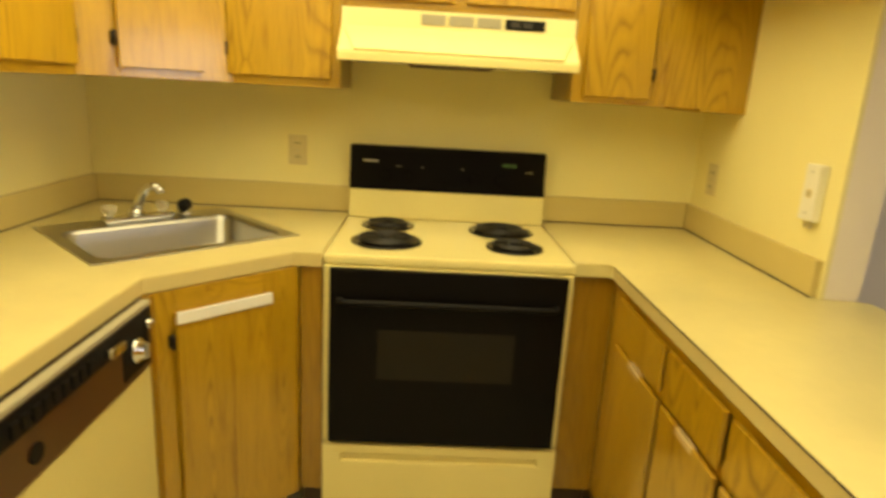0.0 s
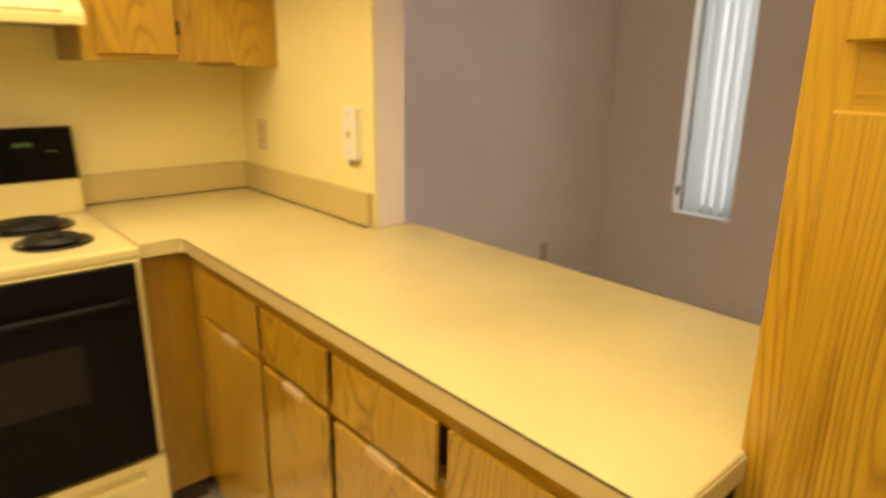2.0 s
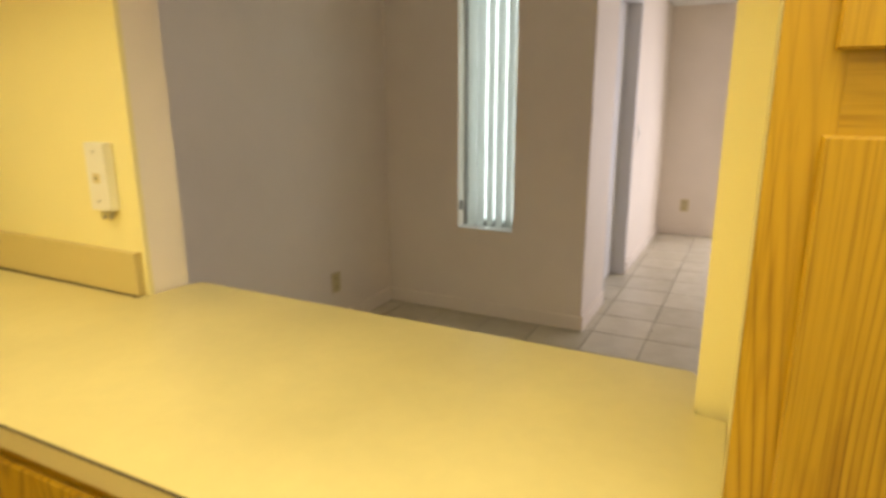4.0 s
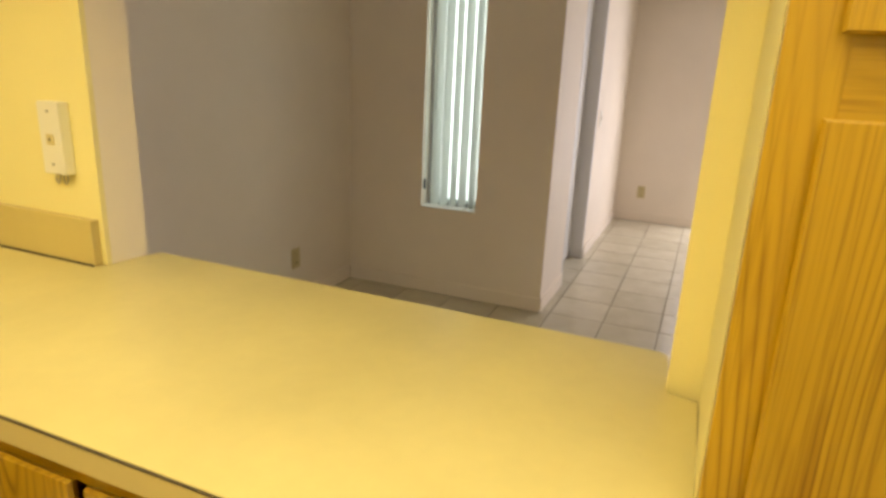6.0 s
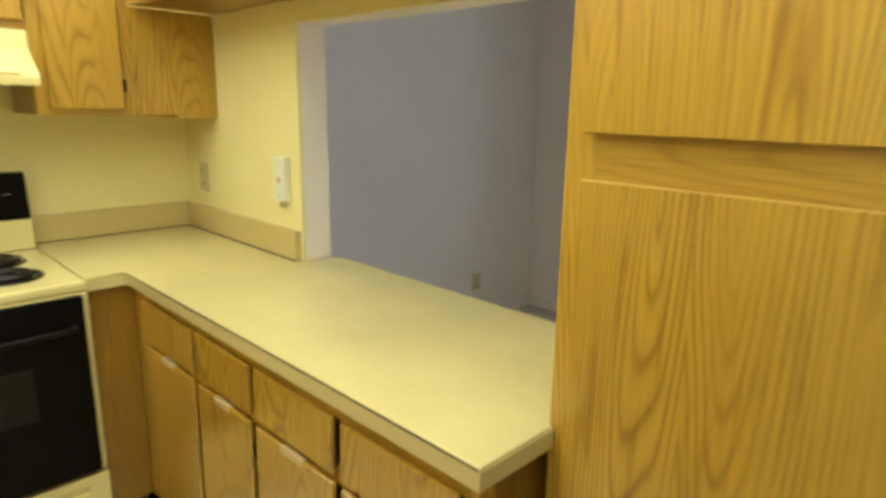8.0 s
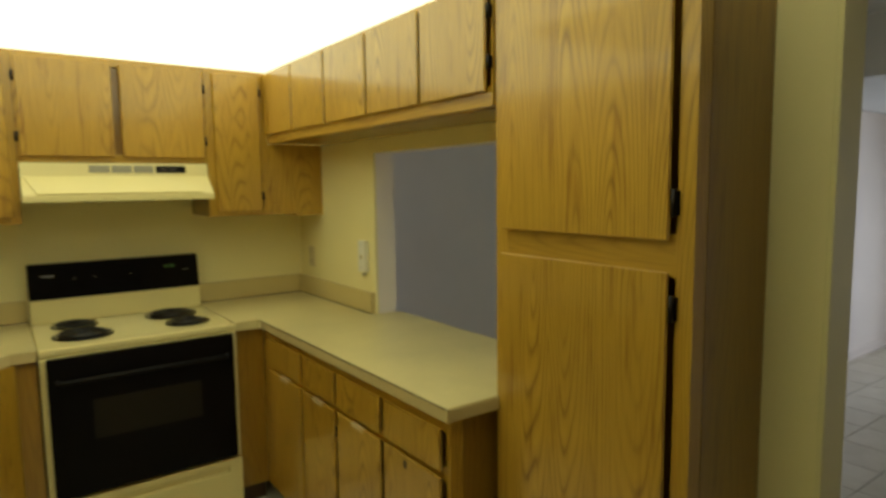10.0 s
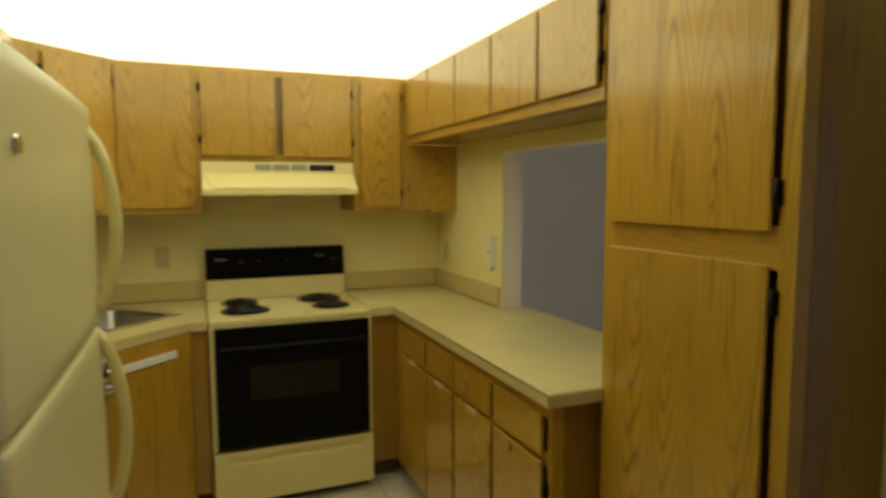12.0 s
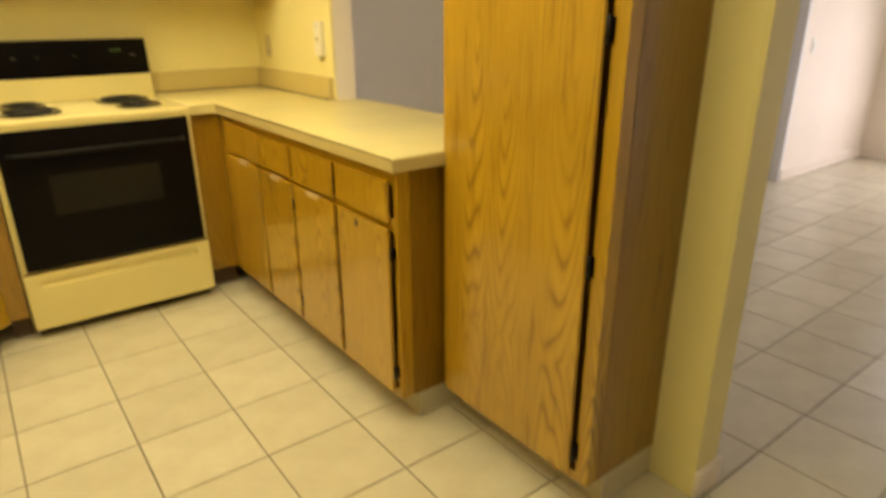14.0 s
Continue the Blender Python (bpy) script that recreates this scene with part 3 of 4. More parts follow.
b = thing("backsplash", (-0.9, -0.01, CT), "almond laminate backsplash behind the sink", "backsplash")
part("strip", box(WX + 0.021, -0.020, CT + 0.003, -0.384, -0.001, CT + 0.104, 0.002), SPLASH, b)
part("strip", box(WX + 0.001, -2.125, CT + 0.003, WX + 0.020, -0.001, CT + 0.104, 0.002), SPLASH, b)
part("joint", box(WX + 0.0205, -2.125, CT + 0.0005, WX + 0.0235, -0.024, CT + 0.004), SEAM, b, "dark joint at the foot")
part("joint", box(WX + 0.0205, -0.0235, CT + 0.0005, -0.384, -0.0205, CT + 0.004), SEAM, b, "dark joint at the foot")

# ---------------------------------------------------------------- sink
s = thing("kitchen_sink", (SC.x, SC.y, CT), "brushed stainless single-bowl sink set diagonally in the corner", "sink")
rot = pose(SC.x, SC.y, 0, 0, 0, 45)


def rim_and_bowl(bm, u0, v0, u1, v1, deep):
    """An open bowl with rounded corners, hung from the rim."""
    def loop(grow, z, rc):
        pts = []
        for cu, cv, a0 in ((u1, v1, 0), (u0, v1, 90), (u0, v0, 180), (u1, v0, 270)):
            cu2 = cu + (-rc if cu == u1 else rc) + (grow if cu == u1 else -grow)
            cv2 = cv + (-rc if cv == v1 else rc) + (grow if cv == v1 else -grow)
            for k in range(5):
                a = radians(a0 + 22.5 * k)
                pts.append(bm.verts.new(rot @ Vector((cu2 + rc * math.cos(a), cv2 + rc * math.sin(a), z))))
        return pts
    loops = [loop(0.0, CT + 0.004, 0.05), loop(-0.006, CT - 0.01, 0.05), loop(-0.012, CT - deep + 0.03, 0.05), loop(-0.035, CT - deep, 0.04)]
    for a, b in zip(loops, loops[1:]):
        for k in range(len(a)):
            bm.faces.new((a[k], a[(k + 1) % len(a)], b[(k + 1) % len(a)], b[k])).smooth = True
    bm.faces.new(loops[-1])
    return loops[0]


bm = bmesh.new()
outer = [bm.verts.new(rot @ Vector((u, v, CT + 0.004))) for u, v in ((-0.315, -0.265), (0.315, -0.265), (0.315, 0.265), (-0.315, 0.265))]
inner = rim_and_bowl(bm, -0.28, -0.235, 0.28, 0.15, 0.17)
es = [bm.edges.new((outer[k], outer[(k + 1) % 4])) for k in range(4)]
es += [bm.edges.get((inner[k], inner[(k + 1) % len(inner)])) for k in range(len(inner))]
bmesh.ops.triangle_fill(bm, edges=es, use_beauty=True)
skirt = [bm.verts.new(v.co - Vector((0, 0, 0.0035))) for v in outer]
for k in range(4):
    bm.faces.new((outer[k], outer[(k + 1) % 4], skirt[(k + 1) % 4], skirt[k]))
bmesh.ops.recalc_face_normals(bm, faces=bm.faces)
part("basin", bm, STEEL, s)
part("drain", lathe(bmesh.new(), *sk(0.0, -0.04), [(0.002, CT - 0.168), (0.035, CT - 0.168), (0.04, CT - 0.165), (0.02, CT - 0.165)], 20), CHROME, s)
f = thing("faucet", (*sk(-0.02, 0.21), CT), "chrome faucet with two clear knobs on the sink deck", "faucet")
part("deck_plate", box(-0.125, 0.185, CT + 0.0045, 0.105, 0.235, CT + 0.022, 0.006, rot), CHROME, f)
w = rot @ Vector((-0.02, 0.21, CT + 0.02))
part("body", lathe(bmesh.new(), w.x, w.y, [(0.027, CT + 0.02), (0.026, CT + 0.036), (0.019, CT + 0.044), (0.006, CT + 0.046)], 20), CHROME, f)
sp = part("spout", tube(bmesh.new(), [rot @ Vector(p) for p in ((-0.02, 0.21, CT + 0.035), (-0.012, 0.203, CT + 0.062), (0.002, 0.190, CT + 0.098), (0.012, 0.176, CT + 0.118), (0.026, 0.158, CT + 0.124), (0.036, 0.145, CT + 0.120))], [0.017, 0.016, 0.0145, 0.014, 0.0135, 0.0135], 14), CHROME, f, "short rising chrome spout")
part("aerator", tube(bmesh.new(), [rot @ Vector((0.036, 0.145, CT + 0.122)), rot @ Vector((0.038, 0.142, CT + 0.102))], 0.0140, 14), CHROME, sp)
for u in (-0.105, 0.070):
    w = rot @ Vector((u, 0.21, 0))
    kn = part("handle", lathe(bmesh.new(), w.x, w.y, [(0.012, CT + 0.0225), (0.013, CT + 0.032), (0.022, CT + 0.040), (0.024, CT + 0.056), (0.018, CT + 0.062), (0.003, CT + 0.063)], 12), ACRYLIC, f, "clear acrylic faucet handle")
y = thing("spray_head", (*sk(0.15, 0.21), CT), "black side spray in its chrome seat", "sprayer")
w = rot @ Vector((0.15, 0.21, 0))
part("seat", lathe(bmesh.new(), w.x, w.y, [(0.026, CT + 0.0045), (0.026, CT + 0.012), (0.018, CT + 0.03)], 20), CHROME, y)
part("head", tube(bmesh.new(), [(w.x, w.y, CT + 0.028), (w.x, w.y, CT + 0.040), rot @ Vector((0.135, 0.180, CT + 0.046)), rot @ Vector((0.115, 0.150, CT + 0.040))], [0.020, 0.026, 0.024, 0.016], 14), BLACK, y, "black plastic head")

# ---------------------------------------------------------------- stove
st = thing("electric_range", (0, -0.35, 0), "almond and black electric range with coil burners", "stove")
part("body", box(-0.379, -0.655, 0.048, 0.379, -0.03, 0.885, 0.004), ENAMEL, st)
part("cooktop", box(-0.381, -0.668, 0.886, 0.381, -0.10, 0.918, 0.009), ENAMEL, st)
part("plinth", box(-0.365, -0.62, 0.0, 0.365, -0.06, 0.0475), BLACK, st)
part("door_frame", box(-0.3785, -0.672, 0.300, 0.3785, -0.6555, 0.8845, 0.004), ENAMEL, st)
d = part("oven_door", box(-0.358, -0.700, 0.312, 0.358, -0.6725, 0.883, 0.006), BLACK_GLASS, st, "black glass oven door")
part("oven_window", box(-0.210, -0.7025, 0.535, 0.210, -0.7005, 0.698, 0.001), OVEN_PANE, d, "smoked oven window")
bm = bmesh.new()
tube(bm, [(-0.325, -0.702, 0.790), (-0.32, -0.722, 0.790), (-0.305, -0.727, 0.790), (0.305, -0.727, 0.790), (0.32, -0.722, 0.790), (0.325, -0.702, 0.790)], 0.009, 12)
part("handle", bm, BLACK, d, "black bar handle")
bm = box(-0.3765, -0.690, 0.048, 0.3765, -0.6555, 0.2395, 0.006)
bx(bm, -0.3765, -0.690, 0.2645, 0.3765, -0.6555, 0.297, 0.006)
bx(bm, -0.3760, -0.679, 0.2380, 0.3760, -0.6560, 0.2660)
bx(bm, -0.3765, -0.6898, 0.2340, -0.315, -0.6555, 0.2700, 0.003)
bx(bm, 0.315, -0.6898, 0.2340, 0.3765, -0.6555, 0.2700, 0.003)
part("drawer", bm, ENAMEL, st, "almond storage drawer with a pressed finger groove")
# backguard: sloped white foot, black glass panel
prof = [(-0.105, 0.9185), (-0.030, 0.9185), (-0.030, 1.026), (-0.088, 1.026)]
prof2 = [(-0.092, 1.027), (-0.028, 1.027), (-0.032, 1.192), (-0.070, 1.192)]
for which, material, name in ((prof, ENAMEL, "backguard"), (prof2, BLACK_GLASS, "control_panel")):
    g = bmesh.new()
    a = [g.verts.new((-0.376, yy, zz)) for yy, zz in which]
    c = [g.verts.new((0.376, yy, zz)) for yy, zz in which]
    g.faces.new(a)
    g.faces.new(c[::-1])
    for k in range(4):
        g.faces.new((a[k], a[(k + 1) % 4], c[(k + 1) % 4], c[k]))
    bmesh.ops.recalc_face_normals(g, faces=g.faces)
    bmesh.ops.bevel(g, geom=list(g.edges), offset=0.003, segments=2, affect="EDGES")
    q = part(name, g, material, st)
    if name == "control_panel":
        tilt = lambda z: -0.092 + (z - 1.037) / 0.168 * 0.022
        for x in (-0.24, -0.15, 0.10, 0.20):
            z = 1.085
            k = bmesh.new()
            tube(k, [(x, tilt(z) + 0.002, z), (x, tilt(z) - 0.018, z + 0.002)], [0.021, 0.017], 18)
            bx(k, x - 0.003, tilt(z) - 0.024, z - 0.016, x + 0.003, tilt(z) - 0.017, z + 0.018, 0.001)
            part("knob", k, BLACK_GLASS, q, "black burner knob")
        part("display", box(0.205, tilt(1.14) - 0.0015, 1.130, 0.262, tilt(1.14) + 0.004, 1.150), BLACK, q)
        for x in (0.212, 0.224, 0.238, 0.250):
            part("digit", box(x, tilt(1.14) - 0.003, 1.135, x + 0.007, tilt(1.14) - 0.002, 1.146), GREEN_LED, q, "dim green clock digit")
        part("emblem", box(-0.325, tilt(1.135) - 0.003, 1.131, -0.270, tilt(1.135) + 0.003, 1.138), STEEL, q, "small metal emblem")
        for x in (-0.20, -0.19, -0.105, 0.05, 0.30, 0.315):
            part("marking", box(x, tilt(1.12) - 0.0025, 1.116, x + 0.008, tilt(1.12) + 0.003, 1.119), GREY, q)
for bxp, byp, br in ((-0.215, -0.235, 0.078), (-0.205, -0.475, 0.100), (0.195, -0.255, 0.100), (0.215, -0.490, 0.078)):
    pan = part("drip_pan", lathe(bmesh.new(), bxp, byp, [(0.012, 0.9195), (br * 0.75, 0.9185), (br + 0.004, 0.9225), (br + 0.016, 0.9235), (br + 0.018, 0.9190), (br + 0.010, 0.9183)], 40), DRIP, st, "black drip bowl")
    pts = []
    turns = 4 if br < 0.09 else 5
    for k in range(turns * 28 + 1):
        a = k / 28 * math.tau
        rr = 0.018 + (br - 0.020) * k / (turns * 28)
        pts.append((bxp + rr * math.cos(a), byp + rr * math.sin(a), 0.931))
    part("coil", tube(bmesh.new(), pts, 0.0058, 6), COIL, pan, "spiral heating coil")

# ---------------------------------------------------------------- range hood
h = thing("range_hood", (0, -0.25, 1.49), "almond enamel range hood under the cabinets", "range hood")
g = bmesh.new()
prof = [(-0.002, 1.497), (-0.002, 1.6535), (-0.330, 1.6535), (-0.337, 1.592), (-0.430, 1.512), (-0.430, 1.484), (-0.424, 1.484), (-0.424, 1.497)]
a = [g.verts.new((-0.381, yy, zz)) for yy, zz in prof]
c = [g.verts.new((0.381, yy, zz)) for yy, zz in prof]
g.faces.new(a)
g.faces.new(c[::-1])
for k in range(len(prof)):
    g.faces.new((a[k], a[(k + 1) % len(prof)], c[(k + 1) % len(prof)], c[k]))
bmesh.ops.recalc_face_normals(g, faces=g.faces)
bmesh.ops.bevel(g, geom=[e for e in g.edges if abs(e.verts[0].co.x - e.verts[1].co.x) > 0.1], offset=0.004, segments=2, affect="EDGES")
hb = part("canopy", g, ENAMEL, h)
# pressed facet on the sloping front
g = bmesh.new()
fr = [(-0.372, -0.3415, 1.5885), (0.372, -0.3415, 1.5885), (0.330, -0.4265, 1.5165), (-0.330, -0.4265, 1.5165)]
vs = [g.verts.new(Vector(p) + Vector((0, -0.0030, 0.0042))) for p in fr]
ws = [g.verts.new(Vector(p)) for p in fr]
g.faces.new(vs)
for k in range(4):
    g.faces.new((vs[k], vs[(k + 1) % 4], ws[(k + 1) % 4], ws[k]))
bmesh.ops.recalc_face_normals(g, faces=g.faces)
part("facet", g, ENAMEL, hb)
for x in (-0.125, -0.035, 0.055):
    vp = part("vent_panel", box(x, -0.3385, 1.610, x + 0.080, -0.3315, 1.642, 0.001), GREY, hb, "grey vent grille")
part("switch_panel", box(0.148, -0.3390, 1.609, 0.278, -0.3315, 1.641, 0.001), BLACK, hb, "black switch panel")
part("switch", box(0.165, -0.3415, 1.617, 0.195, -0.3391, 1.633, 0.001), DARK, hb)
part("switch", box(0.205, -0.3415, 1.617, 0.235, -0.3391, 1.633, 0.001), DARK, hb)
part("filter", box(-0.16, -0.40, 1.4805, 0.12, -0.13, 1.4935), KICK, h, "dark mesh filter")
part("underside", box(-0.375, -0.423, 1.494, 0.375, -0.004, 1.4965), GREY, h)

# ---------------------------------------------------------------- dishwasher
WF, WY0, WY1 = -0.752, -1.588, -0.993          # dishwasher: face, near and far side
dw = thing("dishwasher", (-1.06, -1.29, 0), "almond dishwasher with a brown control panel", "dishwasher")
part("tub", box(WX + 0.03, WY0 - 0.002, 0.10, WF - 0.035, WY1 + 0.002, 0.872), KICK, dw)
part("toe_panel", box(WF - 0.10, WY0 + 0.003, 0.0, WF - 0.08, WY1 - 0.003, 0.099), BLACK, dw)
part("door", box(WF - 0.0345, WY0 + 0.003, 0.105, WF - 0.007, WY1 - 0.003, 0.700, 0.004), ENAMEL, dw, "almond door panel")
cp = part("control_panel", box(WF - 0.0345, WY0 + 0.003, 0.703, WF, WY1 - 0.003, 0.858, 0.004), DW_TRIM, dw, "brown control panel")
part("top_strip", box(WF - 0.02, WY0 + 0.003, 0.8595, WF + 0.002, WY1 - 0.003, 0.871, 0.002), GASKET, cp, "grey strip under the counter")
part("trim_strip", box(WF + 0.0003, WY0 + 0.008, 0.805, WF + 0.0035, WY1 - 0.008, 0.856, 0.001), BLACK, cp, "black upper band")
part("dial_plate", box(WF + 0.0003, -1.150, 0.722, WF + 0.0030, WY1 - 0.030, 0.8045, 0.001), BLACK, cp, "black dial plate")
k = bmesh.new()
tube(k, [(WF + 0.003, -1.090, 0.778), (WF + 0.012, -1.090, 0.778), (WF + 0.013, -1.090, 0.778), (WF + 0.030, -1.090, 0.778)], [0.030, 0.030, 0.022, 0.019], 24)
bx(k, WF + 0.028, -1.094, 0.760, WF + 0.035, -1.086, 0.797, 0.001)
part("dial", k, CHROME, cp, "chrome dial")
part("latch", box(WF + 0.004, -1.235, 0.818, WF + 0.024, -1.170, 0.840, 0.006), CHROME, cp, "chrome latch")
for n in range(9):
    yy = -1.30 - n * 0.030
    part("button", box(WF + 0.004, yy, 0.815, WF + 0.009, yy + 0.022, 0.842, 0.002), BLACK, cp)
part("knob", tube(bmesh.new(), [(WF + 0.003, -1.030, 0.822), (WF + 0.016, -1.030, 0.822)], 0.012, 16), CHROME, cp)
part("vent", tube(bmesh.new(), [(WF + 0.0002, -1.475, 0.752), (WF + 0.004, -1.475, 0.752)], 0.020, 20), BLACK, cp, "black round vent")

cabinet("base_cabinet", facing_east(-0.758, -2.115), 0.522, 0.60, 0.0, 0.874, "narrow oak base cabinet beside the dishwasher", [("drawer", 0.02, 0.502, 0.712, 0.840, "", False), ("door", 0.02, 0.502, 0.118, 0.693, "l", True)], kick=0.1)

# ---------------------------------------------------------------- refrigerator
FY0, FY1, FXF, FTOP, FSP = -2.872, -2.137, -0.606, 1.672, 1.225
fr = thing("refrigerator", (-1.05, -2.52, 0), "almond top-freezer refrigerator with curved handles", "refrigerator")
part("body", box(-1.375, FY0 + 0.005, 0.03, -0.672, FY1 - 0.005, FTOP - 0.012, 0.008), FRIDGE, fr)
part("gasket", box(-0.6715, FY0 + 0.015, 0.10, -0.6605, FY1 - 0.015, FTOP - 0.03), GASKET, fr)
part("kick_grille", box(-0.756, FY0 + 0.02, 0.0, -0.718, FY1 - 0.02, 0.085, 0.003), KICK, fr)


def fridge_door(z0, z1):
    """A door with a slightly bowed face and well rounded edges."""
    g = bmesh.new()
    rr, rows = 0.028, []
    cy, half = (FY0 + FY1) / 2, (FY1 - FY0) / 2
    for z, cut in ((z0, 0.008), (z0 + 0.002, 0.003), (z0 + 0.008, 0.0), (z0 + 0.03, 0.0), (z1 - 0.03, 0.0), (z1 - 0.008, 0.0), (z1 - 0.002, 0.003), (z1, 0.008)):
        row = [(-0.660, -half + cut)]
        for k in range(9):
            a = radians(-90 + 11.25 * k)
            row.append((FXF - 0.004 - rr + (rr - cut) * math.cos(a), -half + rr + (rr - cut) * math.sin(a)))
        for k in range(1, 8):
            s = (-1 + 0.25 * k) * (half - rr)
            row.append((FXF - 0.004 - cut + 0.004 * (1 - (s / half) ** 2), s))
        for k in range(9):
            a = radians(11.25 * k)
            row.append((FXF - 0.004 - rr + (rr - cut) * math.cos(a), half - rr + (rr - cut) * math.sin(a)))
        row.append((-0.660, half - cut))
        rows.append([g.verts.new((x, cy + y, z)) for x, y in row])
    for a, b in zip(rows, rows[1:]):
        for k in range(len(a) - 1):
            g.faces.new((a[k], a[k + 1], b[k + 1], b[k])).smooth = True
        g.faces.new((a[-1], a[0], b[0], b[-1]))
    g.faces.new(rows[0][::-1])
    g.faces.new(rows[-1])
    return g


for name, z0, z1, hz0, hz1 in (("freezer_door", FSP + 0.006, FTOP, 1.24, 1.63), ("fridge_door", 0.10, FSP - 0.006, 0.80, 1.215)):
    dd = part(name, fridge_door(z0, z1), FRIDGE, fr)
    pts = []
    yh = FY1 - 0.045
    for k in range(13):
        s = k / 12
        zz = hz0 + (hz1 - hz0) * s
        lift = 0.055 * math.sin(math.pi * min(1, max(0, s))) ** 0.6
        pts.append((FXF - 0.018 + lift, yh, zz))
    part("handle", tube(bmesh.new(), pts, [0.014] + [0.0125] * 11 + [0.014], 12), ENAMEL, dd, "curved almond handle")
part("trim_line", box(-0.666, FY0 + 0.004, FSP - 0.0055, FXF - 0.022, FY1 - 0.004, FSP + 0.0055), GASKET, fr)
part("badge", tube(bmesh.new(), [(FXF - 0.006, -2.77, 1.555), (FXF + 0.004, -2.77, 1.555)], 0.012, 18), CHROME, fr, "small round badge")
g = box(-0.690, FY0 - 0.006, FSP - 0.006, -0.620, FY0 + 0.006, FSP + 0.006, 0.003)
bx(g, -0.694, FY0 - 0.007, FSP - 0.026, -0.676, FY0 + 0.005, FSP + 0.024, 0.003)
tube(g, [(-0.624, FY0 - 0.001, FSP - 0.011), (-0.624, FY0 - 0.001, FSP + 0.011)], 0.007, 10)
part("hinge", g, BRACKET, fr, "worn dark metal centre hinge")
part("hinge_cover", box(-0.725, FY0 + 0.01, FTOP + 0.0005, -0.655, FY0 + 0.07, FTOP + 0.016, 0.004), FRIDGE, fr)

ch = [o for o in scene.objects if o.name.startswith("base_cabinet") and o.parent is None][0]
part("chip", box(BX - 0.0212, -1.905, 0.655, BX - 0.0202, -1.886, 0.680), SEAM, ch, "small dark chip in the veneer")

# ---------------------------------------------------------------- plates and phone jack


def wall_plate(x, y, z, axis, label, group="", w=0.072, h=0.116, material=PLATE, slots=True):
    """A cover plate with two sockets; axis tells the way it faces."""
    m = {"s": pose(x, y, z), "w": pose(x, y, z, 0, 0, -90)}[axis]
    t = thing("outlet", (x, y, z), label, "wall outlet", group)
    pl = part("plate", box(-w / 2, -0.006, -h / 2, w / 2, -0.0005, h / 2, 0.002, m), material, t)
    if slots:
        for zz in (-0.026, 0.026):
            so = part("socket", box(-0.016, -0.0075, zz - 0.014, 0.016, -0.0061, zz + 0.014, 0.001, m), material, pl)
            for u in (-0.006, 0.006):
                part("slot", box(u - 0.0015, -0.0085, zz - 0.005, u + 0.0015, -0.0076, zz + 0.006, 0, m), DARK, pl)
    part("screw", box(-0.003, -0.0075, -0.003, 0.003, -0.0061, 0.003, 0.001, m), STEEL, pl)
    return t


og = "ivory wall outlets"
wall_plate(-0.588, 0.0, 1.152, "s", "ivory outlet on the wall beside the stove", og)
wall_plate(RX, -0.165, 1.140, "w", "ivory outlet on the side wall above the backsplash", og)
wall_plate(2.885, 0.0, 0.29, "s", "ivory outlet low on the dining wall", og)
wall_plate(FX, -1.545, 0.292, "w", "ivory outlet low on the far living wall", og)
t = thing("phone_jack", (RX, -0.797, 1.188), "white wall phone mount with two prongs", "phone mount")
pl = part("plate", box(RX - 0.026, -0.830, 1.116, RX - 0.0005, -0.764, 1.270, 0.003), PHONE, t)
part("jack", box(RX - 0.0295, -0.808, 1.180, RX - 0.0262, -0.788, 1.202, 0.001), PLATE, pl)
part("contact", box(RX - 0.0302, -0.801, 1.188, RX - 0.0296, -0.795, 1.194), DARK, pl)
for yy in (-0.809, -0.785):
    g = bmesh.new()
    tube(g, [(RX - 0.010, yy - 0.006, 1.117), (RX - 0.012, yy - 0.006, 1.100), (RX - 0.012, yy, 1.094), (RX - 0.012, yy + 0.006, 1.100), (RX - 0.010, yy + 0.006, 1.117)], 0.0022, 8)
    part("prong", g, STEEL, t, "small wire prong")
for zz in (1.138, 1.250):
    part("stud", box(RX - 0.029, -0.800, zz - 0.003, RX - 0.0262, -0.794, zz + 0.003, 0.001), STEEL, pl)
t = thing("light_switch", (4.94, RET, 1.06), "white light switch on the entry wall", "switch")
part("plate", box(4.905, RET - 0.006, 1.0, 4.975, RET - 0.0005, 1.116, 0.002), PHONE, t)
part("toggle", box(4.933, RET - 0.014, 1.046, 4.947, RET - 0.0062, 1.07, 0.001), PHONE, t)

# ---------------------------------------------------------------- luminous ceiling
LZ = 2.135
c = thing("luminous_ceiling", (-0.23, -1.3, LZ), "glowing luminous ceiling of acrylic panels over the kitchen", "ceiling light")
for x0, x1 in ((WX + 0.002, -0.6342), (-0.634, 0.1728), (0.173, RX - 0.002)):
    for y0, y1 in ((-0.95, -0.002), (-1.92, -0.9502), (-2.88, -1.9202)):
        part("lens", box(x0, y0, LZ, x1, y1, LZ + 0.006), DIFFUSER, c, "lit acrylic panel")
part("edge_beam", box(WX + 0.002, -2.93, LZ - 0.03, RX - 0.002, -2.882, TOP - 0.001, 0.003), WALL, c, "painted beam closing the light box")
v = thing("ceiling_frame", (-0.22, -1.9, LZ - 0.02), "framed panel under the luminous ceiling, with an added dim glow", "light panel")
for x0, y0, x1, y1 in ((-0.55, -2.3, 0.10, -2.27), (-0.55, -1.73, 0.10, -1.70), (-0.55, -2.2695, -0.52, -1.7305), (0.07, -2.2695, 0.10, -1.7305)):
    part("frame", box(x0, y0, LZ - 0.03, x1, y1, LZ - 0.001, 0.003), SHADE, v)
